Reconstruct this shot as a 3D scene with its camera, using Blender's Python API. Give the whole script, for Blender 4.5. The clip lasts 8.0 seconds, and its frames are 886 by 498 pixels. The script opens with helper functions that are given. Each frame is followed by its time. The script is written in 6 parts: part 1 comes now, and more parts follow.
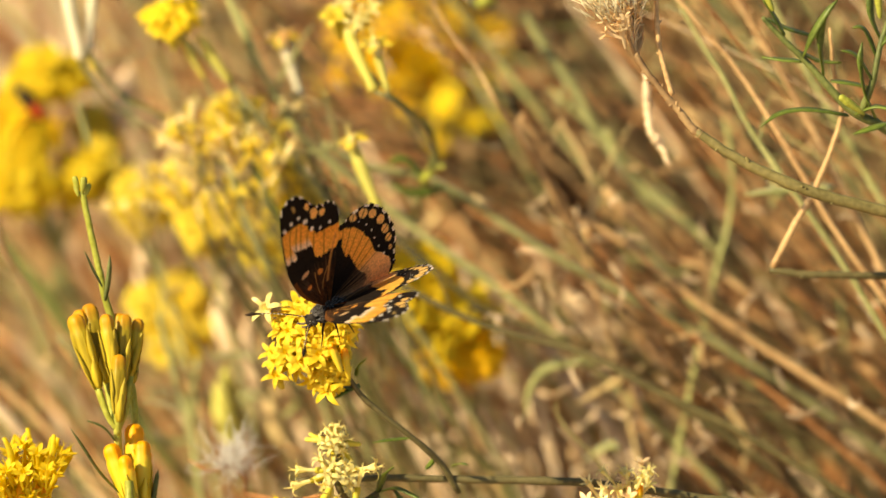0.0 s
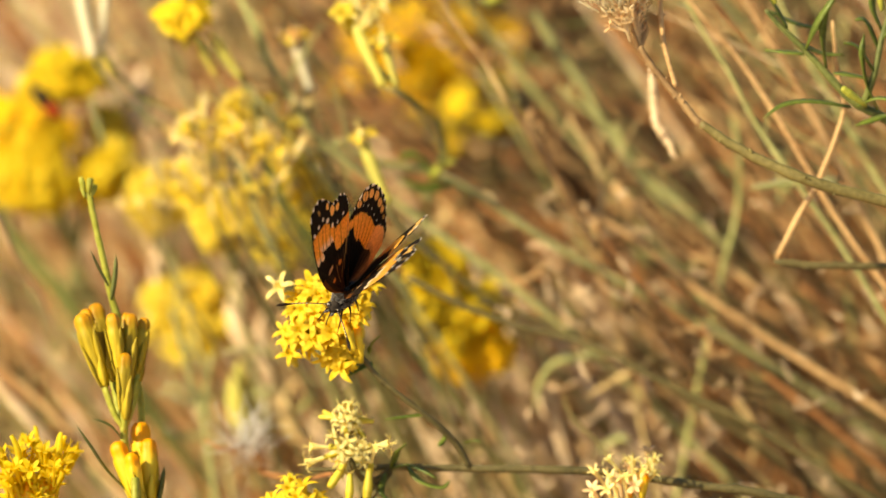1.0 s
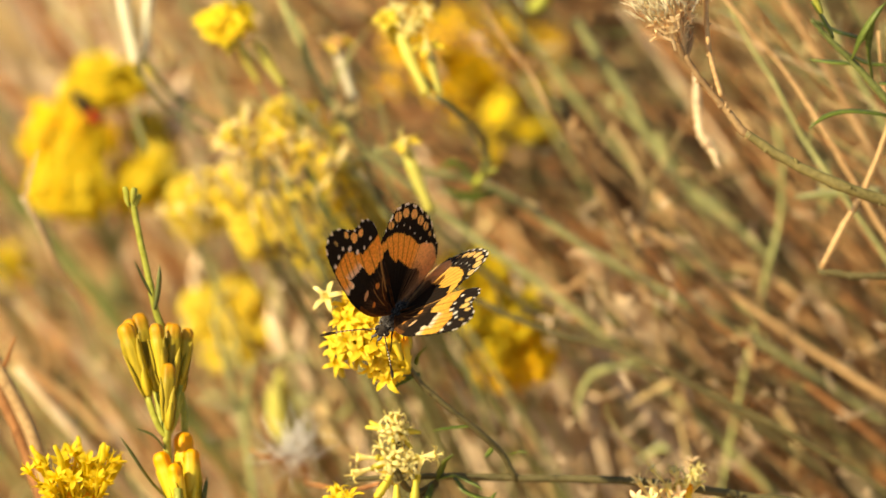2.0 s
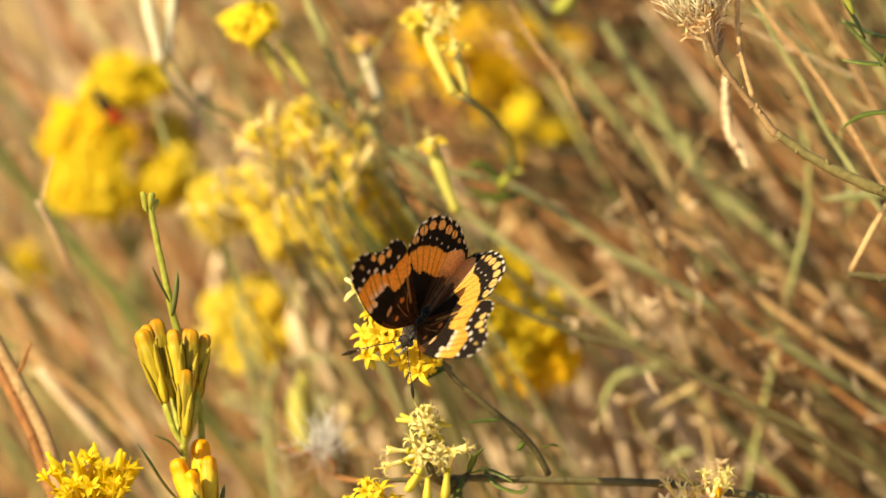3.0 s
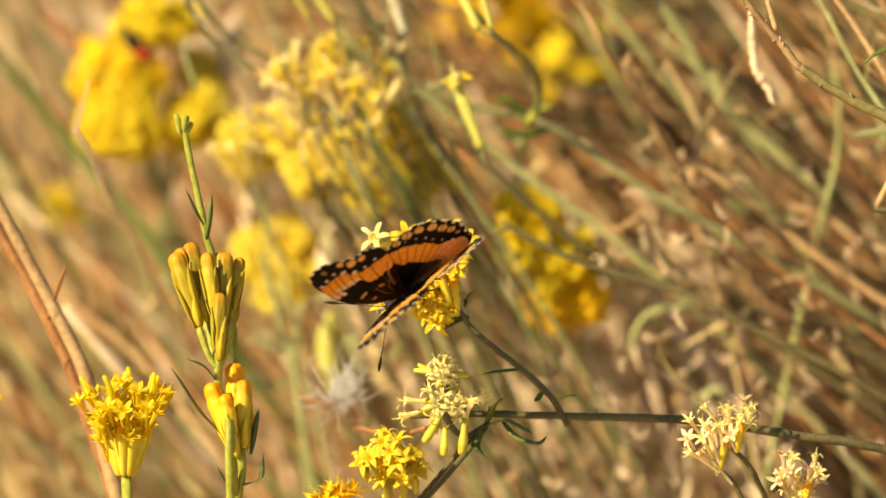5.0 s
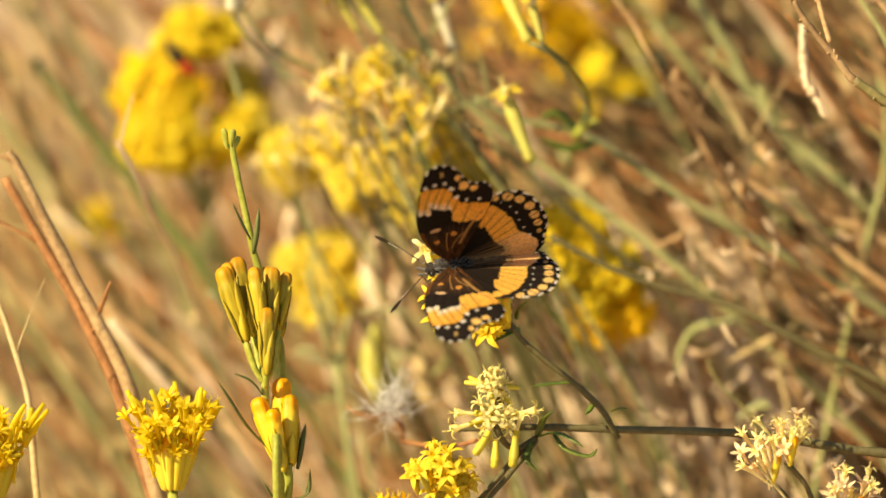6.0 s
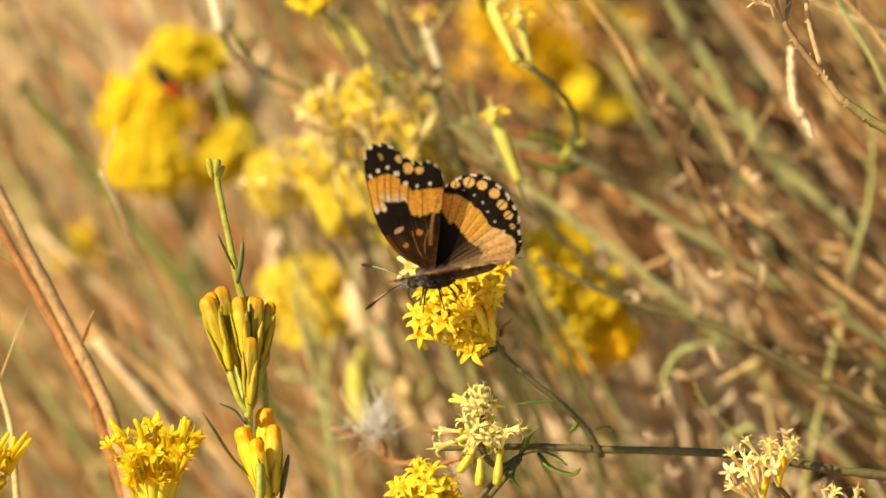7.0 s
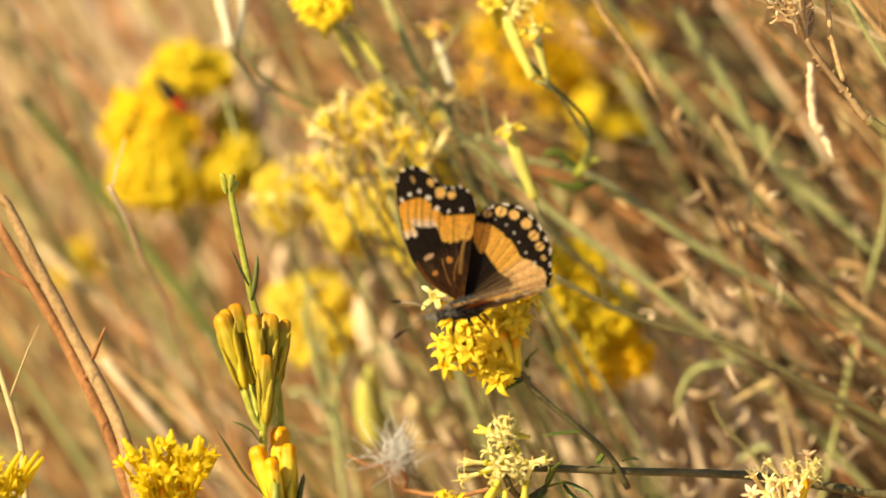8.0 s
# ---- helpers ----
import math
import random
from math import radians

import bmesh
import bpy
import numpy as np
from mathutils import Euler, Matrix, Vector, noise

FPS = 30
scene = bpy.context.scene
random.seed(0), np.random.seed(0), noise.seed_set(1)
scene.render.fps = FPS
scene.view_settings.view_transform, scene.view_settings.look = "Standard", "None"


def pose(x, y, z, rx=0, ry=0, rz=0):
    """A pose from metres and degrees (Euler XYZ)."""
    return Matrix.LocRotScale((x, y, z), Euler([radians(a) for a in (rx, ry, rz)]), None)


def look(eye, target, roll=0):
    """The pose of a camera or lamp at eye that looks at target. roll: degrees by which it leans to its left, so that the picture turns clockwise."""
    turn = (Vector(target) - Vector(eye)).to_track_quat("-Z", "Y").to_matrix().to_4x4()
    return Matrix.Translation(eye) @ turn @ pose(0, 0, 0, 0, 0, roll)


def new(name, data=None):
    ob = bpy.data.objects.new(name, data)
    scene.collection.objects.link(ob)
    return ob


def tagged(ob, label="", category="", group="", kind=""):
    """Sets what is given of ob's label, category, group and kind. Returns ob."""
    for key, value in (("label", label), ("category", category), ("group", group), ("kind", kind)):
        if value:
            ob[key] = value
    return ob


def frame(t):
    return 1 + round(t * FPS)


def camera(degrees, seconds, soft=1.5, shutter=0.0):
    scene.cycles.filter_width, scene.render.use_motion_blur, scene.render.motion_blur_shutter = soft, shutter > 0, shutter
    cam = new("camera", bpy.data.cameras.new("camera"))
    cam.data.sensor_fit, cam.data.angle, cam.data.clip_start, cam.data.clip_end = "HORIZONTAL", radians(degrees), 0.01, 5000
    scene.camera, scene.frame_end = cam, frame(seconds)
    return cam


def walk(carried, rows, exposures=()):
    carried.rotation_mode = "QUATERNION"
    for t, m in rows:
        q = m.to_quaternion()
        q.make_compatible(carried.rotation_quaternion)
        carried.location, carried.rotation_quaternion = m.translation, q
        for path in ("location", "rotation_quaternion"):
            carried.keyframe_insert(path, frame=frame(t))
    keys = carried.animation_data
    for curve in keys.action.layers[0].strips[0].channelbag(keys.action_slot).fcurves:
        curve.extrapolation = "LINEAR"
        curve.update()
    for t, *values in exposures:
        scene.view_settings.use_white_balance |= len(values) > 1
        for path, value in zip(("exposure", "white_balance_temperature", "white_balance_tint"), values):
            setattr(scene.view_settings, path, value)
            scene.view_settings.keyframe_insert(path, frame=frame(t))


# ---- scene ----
cam = camera(8.6, 8.0)
PATH = [
    (0.0, pose(0.00024, -0.92966, 0.74531, 69.6208, -0.0421, -0.6505)),
    (0.2, pose(-0.00084, -0.93356, 0.74446, 69.6800, 0.0302, -0.5479)),
    (0.4, pose(-0.00192, -0.93746, 0.74360, 69.7814, 0.0964, -0.4618)),
    (0.5, pose(-0.00246, -0.93941, 0.74317, 69.9145, 0.1153, -0.4579)),
    (0.6, pose(-0.00067, -0.94005, 0.74300, 69.9944, 0.1479, -0.4262)),
    (0.8, pose(0.00290, -0.94134, 0.74264, 70.0118, 0.1985, -0.4032)),
    (1.0, pose(0.00648, -0.94263, 0.74228, 69.9549, 0.2760, -0.3061)),
    (1.2, pose(0.00561, -0.94224, 0.74224, 69.9788, 0.2615, -0.2042)),
    (2.3, pose(0.00086, -0.94008, 0.74205, 70.0093, 0.0404, -0.0310)),
    (2.5, pose(0.00000, -0.93969, 0.74202, 70.0000, 0.0000, -0.0000)),
    (2.8, pose(-0.00357, -0.93684, 0.73964, 69.9472, -0.0891, -0.0273)),
    (3.0, pose(-0.00596, -0.93494, 0.73805, 70.1218, -0.1850, -0.1457)),
    (3.2, pose(-0.00409, -0.93719, 0.73982, 70.2135, -0.1609, -0.2644)),
    (3.3, pose(-0.00316, -0.93832, 0.74071, 70.1989, -0.1514, -0.3306)),
    (3.5, pose(-0.00129, -0.94057, 0.74248, 70.1448, -0.0374, -0.2021)),
    (3.7, pose(-0.00144, -0.94164, 0.74289, 70.0599, 0.0103, -0.0938)),
    (4.0, pose(-0.00167, -0.94325, 0.74350, 69.8928, 0.1069, 0.1379)),
    (4.2, pose(0.00010, -0.94167, 0.73844, 69.8724, 0.1402, 0.1611)),
    (4.5, pose(0.00275, -0.93931, 0.73084, 69.9232, 0.2298, 0.3051)),
    (4.8, pose(0.00470, -0.93423, 0.73094, 69.8268, 0.1767, 0.5538)),
    (5.0, pose(0.00600, -0.93083, 0.73101, 69.7867, 0.1319, 0.6941)),
    (5.2, pose(0.00352, -0.93060, 0.73039, 69.8533, 0.1453, 0.7994)),
    (6.3, pose(-0.01015, -0.92931, 0.72700, 70.1624, -0.1640, 0.3257)),
    (6.5, pose(-0.01264, -0.92908, 0.72638, 70.2519, -0.2375, 0.1922)),
    (6.8, pose(-0.01213, -0.93075, 0.72450, 70.3860, -0.3041, 0.3095)),
    (7.0, pose(-0.01180, -0.93187, 0.72324, 70.5351, -0.4066, 0.2282)),
    (7.2, pose(-0.01510, -0.92893, 0.72049, 70.6180, -0.4485, 0.0507)),
    (7.5, pose(-0.02005, -0.92452, 0.71636, 70.8015, -0.4892, -0.1542)),
    (7.8, pose(-0.02247, -0.92148, 0.71980, 70.6911, -0.5370, -0.2059)),
    (8.0, pose(-0.02408, -0.91946, 0.72210, 70.5435, -0.5825, -0.2782)),
]
walk(cam, PATH, [(0.0, 0.64, 7500, 5), (8.0, 0.64, 7500, 5)])
# a long lens wide open, held on the flower head
cam.data.dof.use_dof = True
cam.data.dof.focus_distance = 0.984
cam.data.dof.aperture_fstop = 12.4

# ---- light ----
TO_SUN = Vector((-0.66, -0.37, 0.655)).normalized()
world = bpy.data.worlds.new("sky")
scene.world = world
world.use_nodes = True
sky = world.node_tree.nodes.new("ShaderNodeTexSky")
sky.sky_type, sky.sun_disc = "NISHITA", False
sky.sun_elevation = math.asin(TO_SUN.z)
sky.sun_rotation = math.atan2(TO_SUN.x, TO_SUN.y)
backing = world.node_tree.nodes["Background"]
backing.inputs["Strength"].default_value = 0.08
world.node_tree.links.new(sky.outputs[0], backing.inputs[0])
sun = new("sun", bpy.data.lights.new("sun", "SUN"))
sun.data.energy, sun.data.angle, sun.data.color = 4.7, radians(0.53), (1.0, 0.88, 0.64)
sun.matrix_world = look(TO_SUN * 3, (0, 0, 0))

# ---- plan ----
# The bush is laid out in millimetres: u to the right, v up and w away from
# the camera's first side, round the flower head, which is 0.40 m over the ground.
TILT = radians(20)
BASIS = Matrix.Translation((0, 0, 0.40)) @ Matrix(((1, 0, 0, 0), (0, math.sin(TILT), -math.cos(TILT), 0), (0, math.cos(TILT), math.sin(TILT), 0), (0, 0, 0, 1)))


def loc(p):
    """Plan millimetres to the bush's own axes, in metres."""
    return Vector((p[0], p[1], -p[2])) * 0.001


def grounded(p, lean=(0, 0)):
    """The place on the ground under a plan point, in plan millimetres."""
    q = BASIS @ loc(p)
    q = Vector((q.x + lean[0] * 0.001, q.y + lean[1] * 0.001, -0.004))
    r = BASIS.inverted() @ q
    return (r.x * 1000, r.y * 1000, -r.z * 1000)


# ---- materials ----
def surface(name, dark, light, grain=900.0, rough=0.6, bump=0.3, thin=0.0, glow_through=None, spread=0.12, blotch=160.0, tip=None, sheen=0.0, spec=0.35, streak=1.0):
    """A matt natural surface: two colours mixed by fine grain and by blotches,
    each object a little lighter or darker; thin: share of light let through;
    tip: colour, start and end in metres along the part's own axis."""
    m = bpy.data.materials.new(name)
    m.use_nodes = True
    t = m.node_tree
    bsdf, out = t.nodes["Principled BSDF"], t.nodes["Material Output"]
    co = t.nodes.new("ShaderNodeTexCoord")
    fine, wide = t.nodes.new("ShaderNodeTexNoise"), t.nodes.new("ShaderNodeTexNoise")
    fine.inputs["Scale"].default_value, fine.inputs["Detail"].default_value = grain, 3.0
    wide.inputs["Scale"].default_value, wide.inputs["Detail"].default_value = blotch, 2.0
    add = t.nodes.new("ShaderNodeMath")
    add.operation = "ADD"
    info = t.nodes.new("ShaderNodeObjectInfo")
    geo = t.nodes.new("ShaderNodeNewGeometry")
    for n in (fine, wide):
        if streak < 1:
            lay = t.nodes.new("ShaderNodeMapping")
            lay.inputs["Scale"].default_value = (1, 1, streak)
            t.links.new(co.outputs["Object"], lay.inputs["Vector"])
            t.links.new(lay.outputs[0], n.inputs["Vector"])
        else:
            t.links.new(co.outputs["Object"], n.inputs["Vector"])
    t.links.new(fine.outputs["Fac"], add.inputs[0])
    t.links.new(wide.outputs["Fac"], add.inputs[1])
    ramp = t.nodes.new("ShaderNodeMapRange")
    ramp.inputs["From Min"].default_value, ramp.inputs["From Max"].default_value = 0.7, 1.3
    t.links.new(add.outputs[0], ramp.inputs["Value"])
    mix = t.nodes.new("ShaderNodeMix")
    mix.data_type = "RGBA"
    mix.inputs["A"].default_value, mix.inputs["B"].default_value = (*dark, 1), (*light, 1)
    t.links.new(ramp.outputs[0], mix.inputs["Factor"])
    colour = mix.outputs["Result"]
    if tip:
        sep = t.nodes.new("ShaderNodeSeparateXYZ")
        t.links.new(co.outputs["Object"], sep.inputs[0])
        along = t.nodes.new("ShaderNodeMapRange")
        along.inputs["From Min"].default_value, along.inputs["From Max"].default_value = tip[1], tip[2]
        t.links.new(sep.outputs["Z"], along.inputs["Value"])
        mix2 = t.nodes.new("ShaderNodeMix")
        mix2.data_type = "RGBA"
        mix2.inputs["B"].default_value = (*tip[0], 1)
        t.links.new(along.outputs[0], mix2.inputs["Factor"])
        t.links.new(colour, mix2.inputs["A"])
        colour = mix2.outputs["Result"]
    hsv = t.nodes.new("ShaderNodeHueSaturation")
    both = t.nodes.new("ShaderNodeMath")
    both.operation = "ADD"
    t.links.new(info.outputs["Random"], both.inputs[0])
    t.links.new(geo.outputs["Random Per Island"], both.inputs[1])
    vary = t.nodes.new("ShaderNodeMapRange")
    vary.inputs["From Max"].default_value = 2.0
    vary.inputs["To Min"].default_value, vary.inputs["To Max"].default_value = 1 - spread * 2, 1 + spread * 2
    t.links.new(both.outputs[0], vary.inputs["Value"])
    t.links.new(vary.outputs[0], hsv.inputs["Value"])
    t.links.new(colour, hsv.inputs["Color"])
    colour = hsv.outputs["Color"]
    t.links.new(colour, bsdf.inputs["Base Color"])
    bsdf.inputs["Roughness"].default_value = rough
    bsdf.inputs["Specular IOR Level"].default_value = spec
    if sheen:
        bsdf.inputs["Sheen Weight"].default_value = sheen
    if bump:
        b = t.nodes.new("ShaderNodeBump")
        b.inputs["Strength"].default_value, b.inputs["Distance"].default_value = bump, 0.0003
        t.links.new(fine.outputs["Fac"], b.inputs["Height"])
        t.links.new(b.outputs[0], bsdf.inputs["Normal"])
    if thin:
        leaf = t.nodes.new("ShaderNodeBsdfTranslucent")
        if glow_through:
            leaf.inputs["Color"].default_value = (*glow_through, 1)
        else:
            t.links.new(colour, leaf.inputs["Color"])
        share = t.nodes.new("ShaderNodeMixShader")
        share.inputs[0].default_value = thin
        t.links.new(bsdf.outputs[0], share.inputs[1])
        t.links.new(leaf.outputs[0], share.inputs[2])
        t.links.new(share.outputs[0], out.inputs["Surface"])
    return m


PETAL = surface("petal_yellow", (0.83, 0.65, 0.045), (0.89, 0.76, 0.13), 1400, 0.65, 0.15, 0.5, spread=0.08)
PETAL_STAR = surface("petal_star", (0.86, 0.62, 0.02), (0.92, 0.77, 0.085), 1400, 0.65, 0.15, 0.45, spread=0.05)
PETAL_GOLD = surface("petal_gold", (0.84, 0.63, 0.016), (0.90, 0.75, 0.06), 1400, 0.65, 0.15, 0.5, spread=0.08)
PETAL_PALE = surface("petal_pale", (0.86, 0.74, 0.24), (0.93, 0.85, 0.45), 1400, 0.6, 0.2, 0.4)
PETAL_DEEP = surface("petal_deep", (0.90, 0.54, 0.008), (0.95, 0.69, 0.02), 1200, 0.6, 0.2, 0.4, spread=0.1)
SPENT = surface("spent_floret", (0.80, 0.62, 0.22), (0.95, 0.86, 0.50), 1300, 0.7, 0.35, 0.3, spread=0.2)
DRY_FLOWER = surface("dry_flower", (0.78, 0.56, 0.29), (0.95, 0.80, 0.54), 1500, 0.75, 0.4, 0.45, spread=0.16)
BUD = surface("bud_bract", (0.28, 0.20, 0.010), (0.68, 0.50, 0.04), 1300, 0.5, 0.35, 0.15, tip=((0.70, 0.30, 0.010), 0.0094, 0.0124), streak=0.1, spread=0.16)
CREAM_BUD = surface("cream_bud", (0.80, 0.70, 0.44), (0.94, 0.88, 0.68), 1300, 0.6, 0.25, 0.2, streak=0.12)
BUD_ORANGE = surface("bud_opening", (0.70, 0.50, 0.02), (0.90, 0.72, 0.08), 1300, 0.5, 0.3, 0.2, tip=((0.92, 0.40, 0.006), 0.0070, 0.0098), streak=0.1)
INVOLUCRE = surface("involucre", (0.56, 0.44, 0.03), (0.80, 0.68, 0.10), 1100, 0.5, 0.25, 0.2, streak=0.12)
GREEN = surface("green_stem", (0.07, 0.085, 0.02), (0.17, 0.185, 0.05), 1200, 0.5, 0.4)
BRIGHT_GREEN = surface("bright_green_stem", (0.28, 0.29, 0.03), (0.50, 0.49, 0.09), 1200, 0.5, 0.35, 0.1)
GREY_GREEN = surface("felted_stem", (0.18, 0.185, 0.052), (0.41, 0.39, 0.145), 1500, 0.75, 0.4, sheen=0.3, spread=0.2)
OLIVE = surface("olive_stem", (0.075, 0.062, 0.02), (0.165, 0.13, 0.05), 1200, 0.6, 0.5)
TWIG = surface("olive_twig_bark", (0.125, 0.10, 0.03), (0.27, 0.215, 0.075), 900, 0.6, 0.5, spread=0.1)
LEAF = surface("narrow_leaf", (0.075, 0.11, 0.015), (0.20, 0.25, 0.04), 1500, 0.38, 0.3, 0.15)
TAN = surface("dry_tan_stem", (0.32, 0.18, 0.075), (0.62, 0.40, 0.19), 1100, 0.7, 0.5, spread=0.22)
STRAW = surface("straw", (0.44, 0.30, 0.12), (0.70, 0.52, 0.26), 1000, 0.65, 0.45, spread=0.2)
BROWN = surface("dry_brown_stem", (0.23, 0.09, 0.03), (0.48, 0.22, 0.08), 1100, 0.75, 0.55, spread=0.2)
BARK = surface("twig_bark", (0.17, 0.09, 0.04), (0.44, 0.28, 0.13), 500, 0.7, 0.6, spread=0.16)
# wood colour kept very dark to stand in for deep shade inside the bush
SHADE_WOOD = surface("shade_dark_wood", (0.05, 0.028, 0.012), (0.15, 0.085, 0.036), 900, 0.8, 0.5)
PALE = surface("bleached_stem", (0.53, 0.355, 0.20), (0.81, 0.625, 0.42), 900, 0.7, 0.45, spread=0.16)
FLUFF = surface("seed_fluff", (0.84, 0.80, 0.74), (0.94, 0.91, 0.87), 1500, 0.8, 0.0, 0.4)
SOIL = surface("dry_soil", (0.26, 0.17, 0.10), (0.46, 0.32, 0.20), 60, 0.9, 0.6, blotch=7)
BLACK_HAIR = surface("dark_body", (0.010, 0.008, 0.007), (0.05, 0.038, 0.03), 1800, 0.85, 0.5, spec=0.1)
FUR_BROWN = surface("brown_fur", (0.05, 0.028, 0.015), (0.22, 0.13, 0.07), 1800, 0.85, 0.3, spec=0.1)
LEG_DARK = surface("leg_brown", (0.012, 0.008, 0.006), (0.035, 0.02, 0.012), 1800, 0.6, 0.2, spec=0.1)
FUR_GREY = surface("grey_fur", (0.09, 0.085, 0.085), (0.34, 0.31, 0.29), 1800, 0.85, 0.3, spec=0.15)
BAND = surface("pale_band", (0.6, 0.5, 0.36), (0.8, 0.72, 0.58), 1800, 0.7, 0.1)
EYE = surface("eye_dark", (0.015, 0.012, 0.012), (0.05, 0.04, 0.03), 3000, 0.15, 0.1)
BEETLE_RED = surface("beetle_red", (0.34, 0.012, 0.006), (0.48, 0.03, 0.01), 900, 0.35, 0.1)


def wing_surface():
    """Scales: the colour of each spot of the wing, with a fine dusting; some light passes through."""
    m = bpy.data.materials.new("wing_scales")
    m.use_nodes = True
    t = m.node_tree
    bsdf, out = t.nodes["Principled BSDF"], t.nodes["Material Output"]
    att = t.nodes.new("ShaderNodeAttribute")
    att.attribute_name = "scales"
    co, dust = t.nodes.new("ShaderNodeTexCoord"), t.nodes.new("ShaderNodeTexNoise")
    dust.inputs["Scale"].default_value, dust.inputs["Detail"].default_value = 2600, 4
    t.links.new(co.outputs["Object"], dust.inputs["Vector"])
    rng = t.nodes.new("ShaderNodeMapRange")
    rng.inputs["From Min"].default_value, rng.inputs["From Max"].default_value = 0.3, 0.7
    rng.inputs["To Min"].default_value, rng.inputs["To Max"].default_value = 0.72, 1.2
    t.links.new(dust.outputs["Fac"], rng.inputs["Value"])
    hsv = t.nodes.new("ShaderNodeHueSaturation")
    t.links.new(att.outputs["Color"], hsv.inputs["Color"])
    t.links.new(rng.outputs[0], hsv.inputs["Value"])
    t.links.new(hsv.outputs[0], bsdf.inputs["Base Color"])
    bsdf.inputs["Roughness"].default_value = 0.7
    bsdf.inputs["Specular IOR Level"].default_value = 0.08
    b = t.nodes.new("ShaderNodeBump")
    b.inputs["Strength"].default_value, b.inputs["Distance"].default_value = 0.3, 0.0001
    t.links.new(dust.outputs["Fac"], b.inputs["Height"])
    t.links.new(b.outputs[0], bsdf.inputs["Normal"])
    thin, share = t.nodes.new("ShaderNodeBsdfTranslucent"), t.nodes.new("ShaderNodeMixShader")
    twice = t.nodes.new("ShaderNodeMix")
    twice.data_type, twice.blend_type = "RGBA", "MULTIPLY"
    twice.inputs["Factor"].default_value = 1.0
    twice.inputs["B"].default_value = (1.0, 0.72, 0.45, 1)
    t.links.new(hsv.outputs[0], twice.inputs["A"])
    t.links.new(twice.outputs["Result"], thin.inputs["Color"])
    share.inputs[0].default_value = 0.42
    t.links.new(bsdf.outputs[0], share.inputs[1])
    t.links.new(thin.outputs[0], share.inputs[2])
    t.links.new(share.outputs[0], out.inputs["Surface"])
    return m


WING = wing_surface()


# ---- mesh helpers (millimetres in, metres out) ----
class Shape:
    """Vertices and faces that grow piece by piece, each piece with its material."""

    def __init__(self):
        self.v, self.f, self.m = [], [], []

    def put(self, verts, faces, mat=0):
        n = len(self.v)
        self.v += [tuple(p) for p in verts]
        self.f += [tuple(i + n for i in q) for q in faces]
        self.m += [mat] * len(faces)
        return self

    def mesh(self, name, mats, smooth=True):
        me = bpy.data.meshes.new(name)
        me.from_pydata([(x * 0.001, y * 0.001, z * 0.001) for x, y, z in self.v], [], self.f)
        for m in mats:
            me.materials.append(m)
        me.polygons.foreach_set("material_index", self.m)
        me.polygons.foreach_set("use_smooth", [smooth] * len(self.f))
        me.update()
        return me


def smooth_line(pts, n):
    """n + 1 points along a Catmull-Rom line through pts, with the share of the way along."""
    p = [Vector(q) for q in pts]
    if len(p) == 2:
        return [(p[0].lerp(p[1], i / n), i / n) for i in range(n + 1)]
    p = [p[0] * 2 - p[1]] + p + [p[-1] * 2 - p[-2]]
    k, out = len(p) - 3, []
    for i in range(n + 1):
        s = i / n * k
        j = min(int(s), k - 1)
        t = s - j
        a, b, c, d = p[j:j + 4]
        out.append((0.5 * (2 * b + (c - a) * t + (2 * a - 5 * b + 4 * c - d) * t * t + (3 * b - a - 3 * c + d) * t ** 3), i / n))
    return out


def tube(shape, pts, radii, sides=7, n=0, mat=0, wobble=0.0, flat=1.0, seed=0, knots=0.0):
    """A closed tapered tube along pts; radii from start to end; flat: thickness over width."""
    rnd = random.Random(seed)
    n = n or max(2, 4 * (len(pts) - 1))
    line = smooth_line(pts, n)
    side = None
    verts, faces = [], []
    for i, (c, s) in enumerate(line):
        d = (line[min(i + 1, n)][0] - line[max(i - 1, 0)][0])
        d = d.normalized() if d.length > 1e-9 else Vector((0, 0, 1))
        if side is None:
            side = d.orthogonal().normalized()
        side = (side - d * side.dot(d)).normalized()
        other = d.cross(side)
        q = s * (len(radii) - 1)
        j = min(int(q), len(radii) - 2)
        r = radii[j] + (radii[j + 1] - radii[j]) * (q - j)
        r *= 1 + knots * max(0, rnd.uniform(-2, 1))
        w = Vector((rnd.uniform(-1, 1), rnd.uniform(-1, 1), rnd.uniform(-1, 1))) * wobble if 0 < i < n else Vector()
        for k in range(sides):
            a = 2 * math.pi * k / sides
            verts.append(c + w + side * (r * math.cos(a)) + other * (r * flat * math.sin(a)))
    for i in range(n):
        for k in range(sides):
            a, b = i * sides + k, i * sides + (k + 1) % sides
            faces.append((a, b, b + sides, a + sides))
    faces.append(tuple(range(sides - 1, -1, -1)))
    faces.append(tuple(range(n * sides, (n + 1) * sides)))
    shape.put(verts, faces, mat)


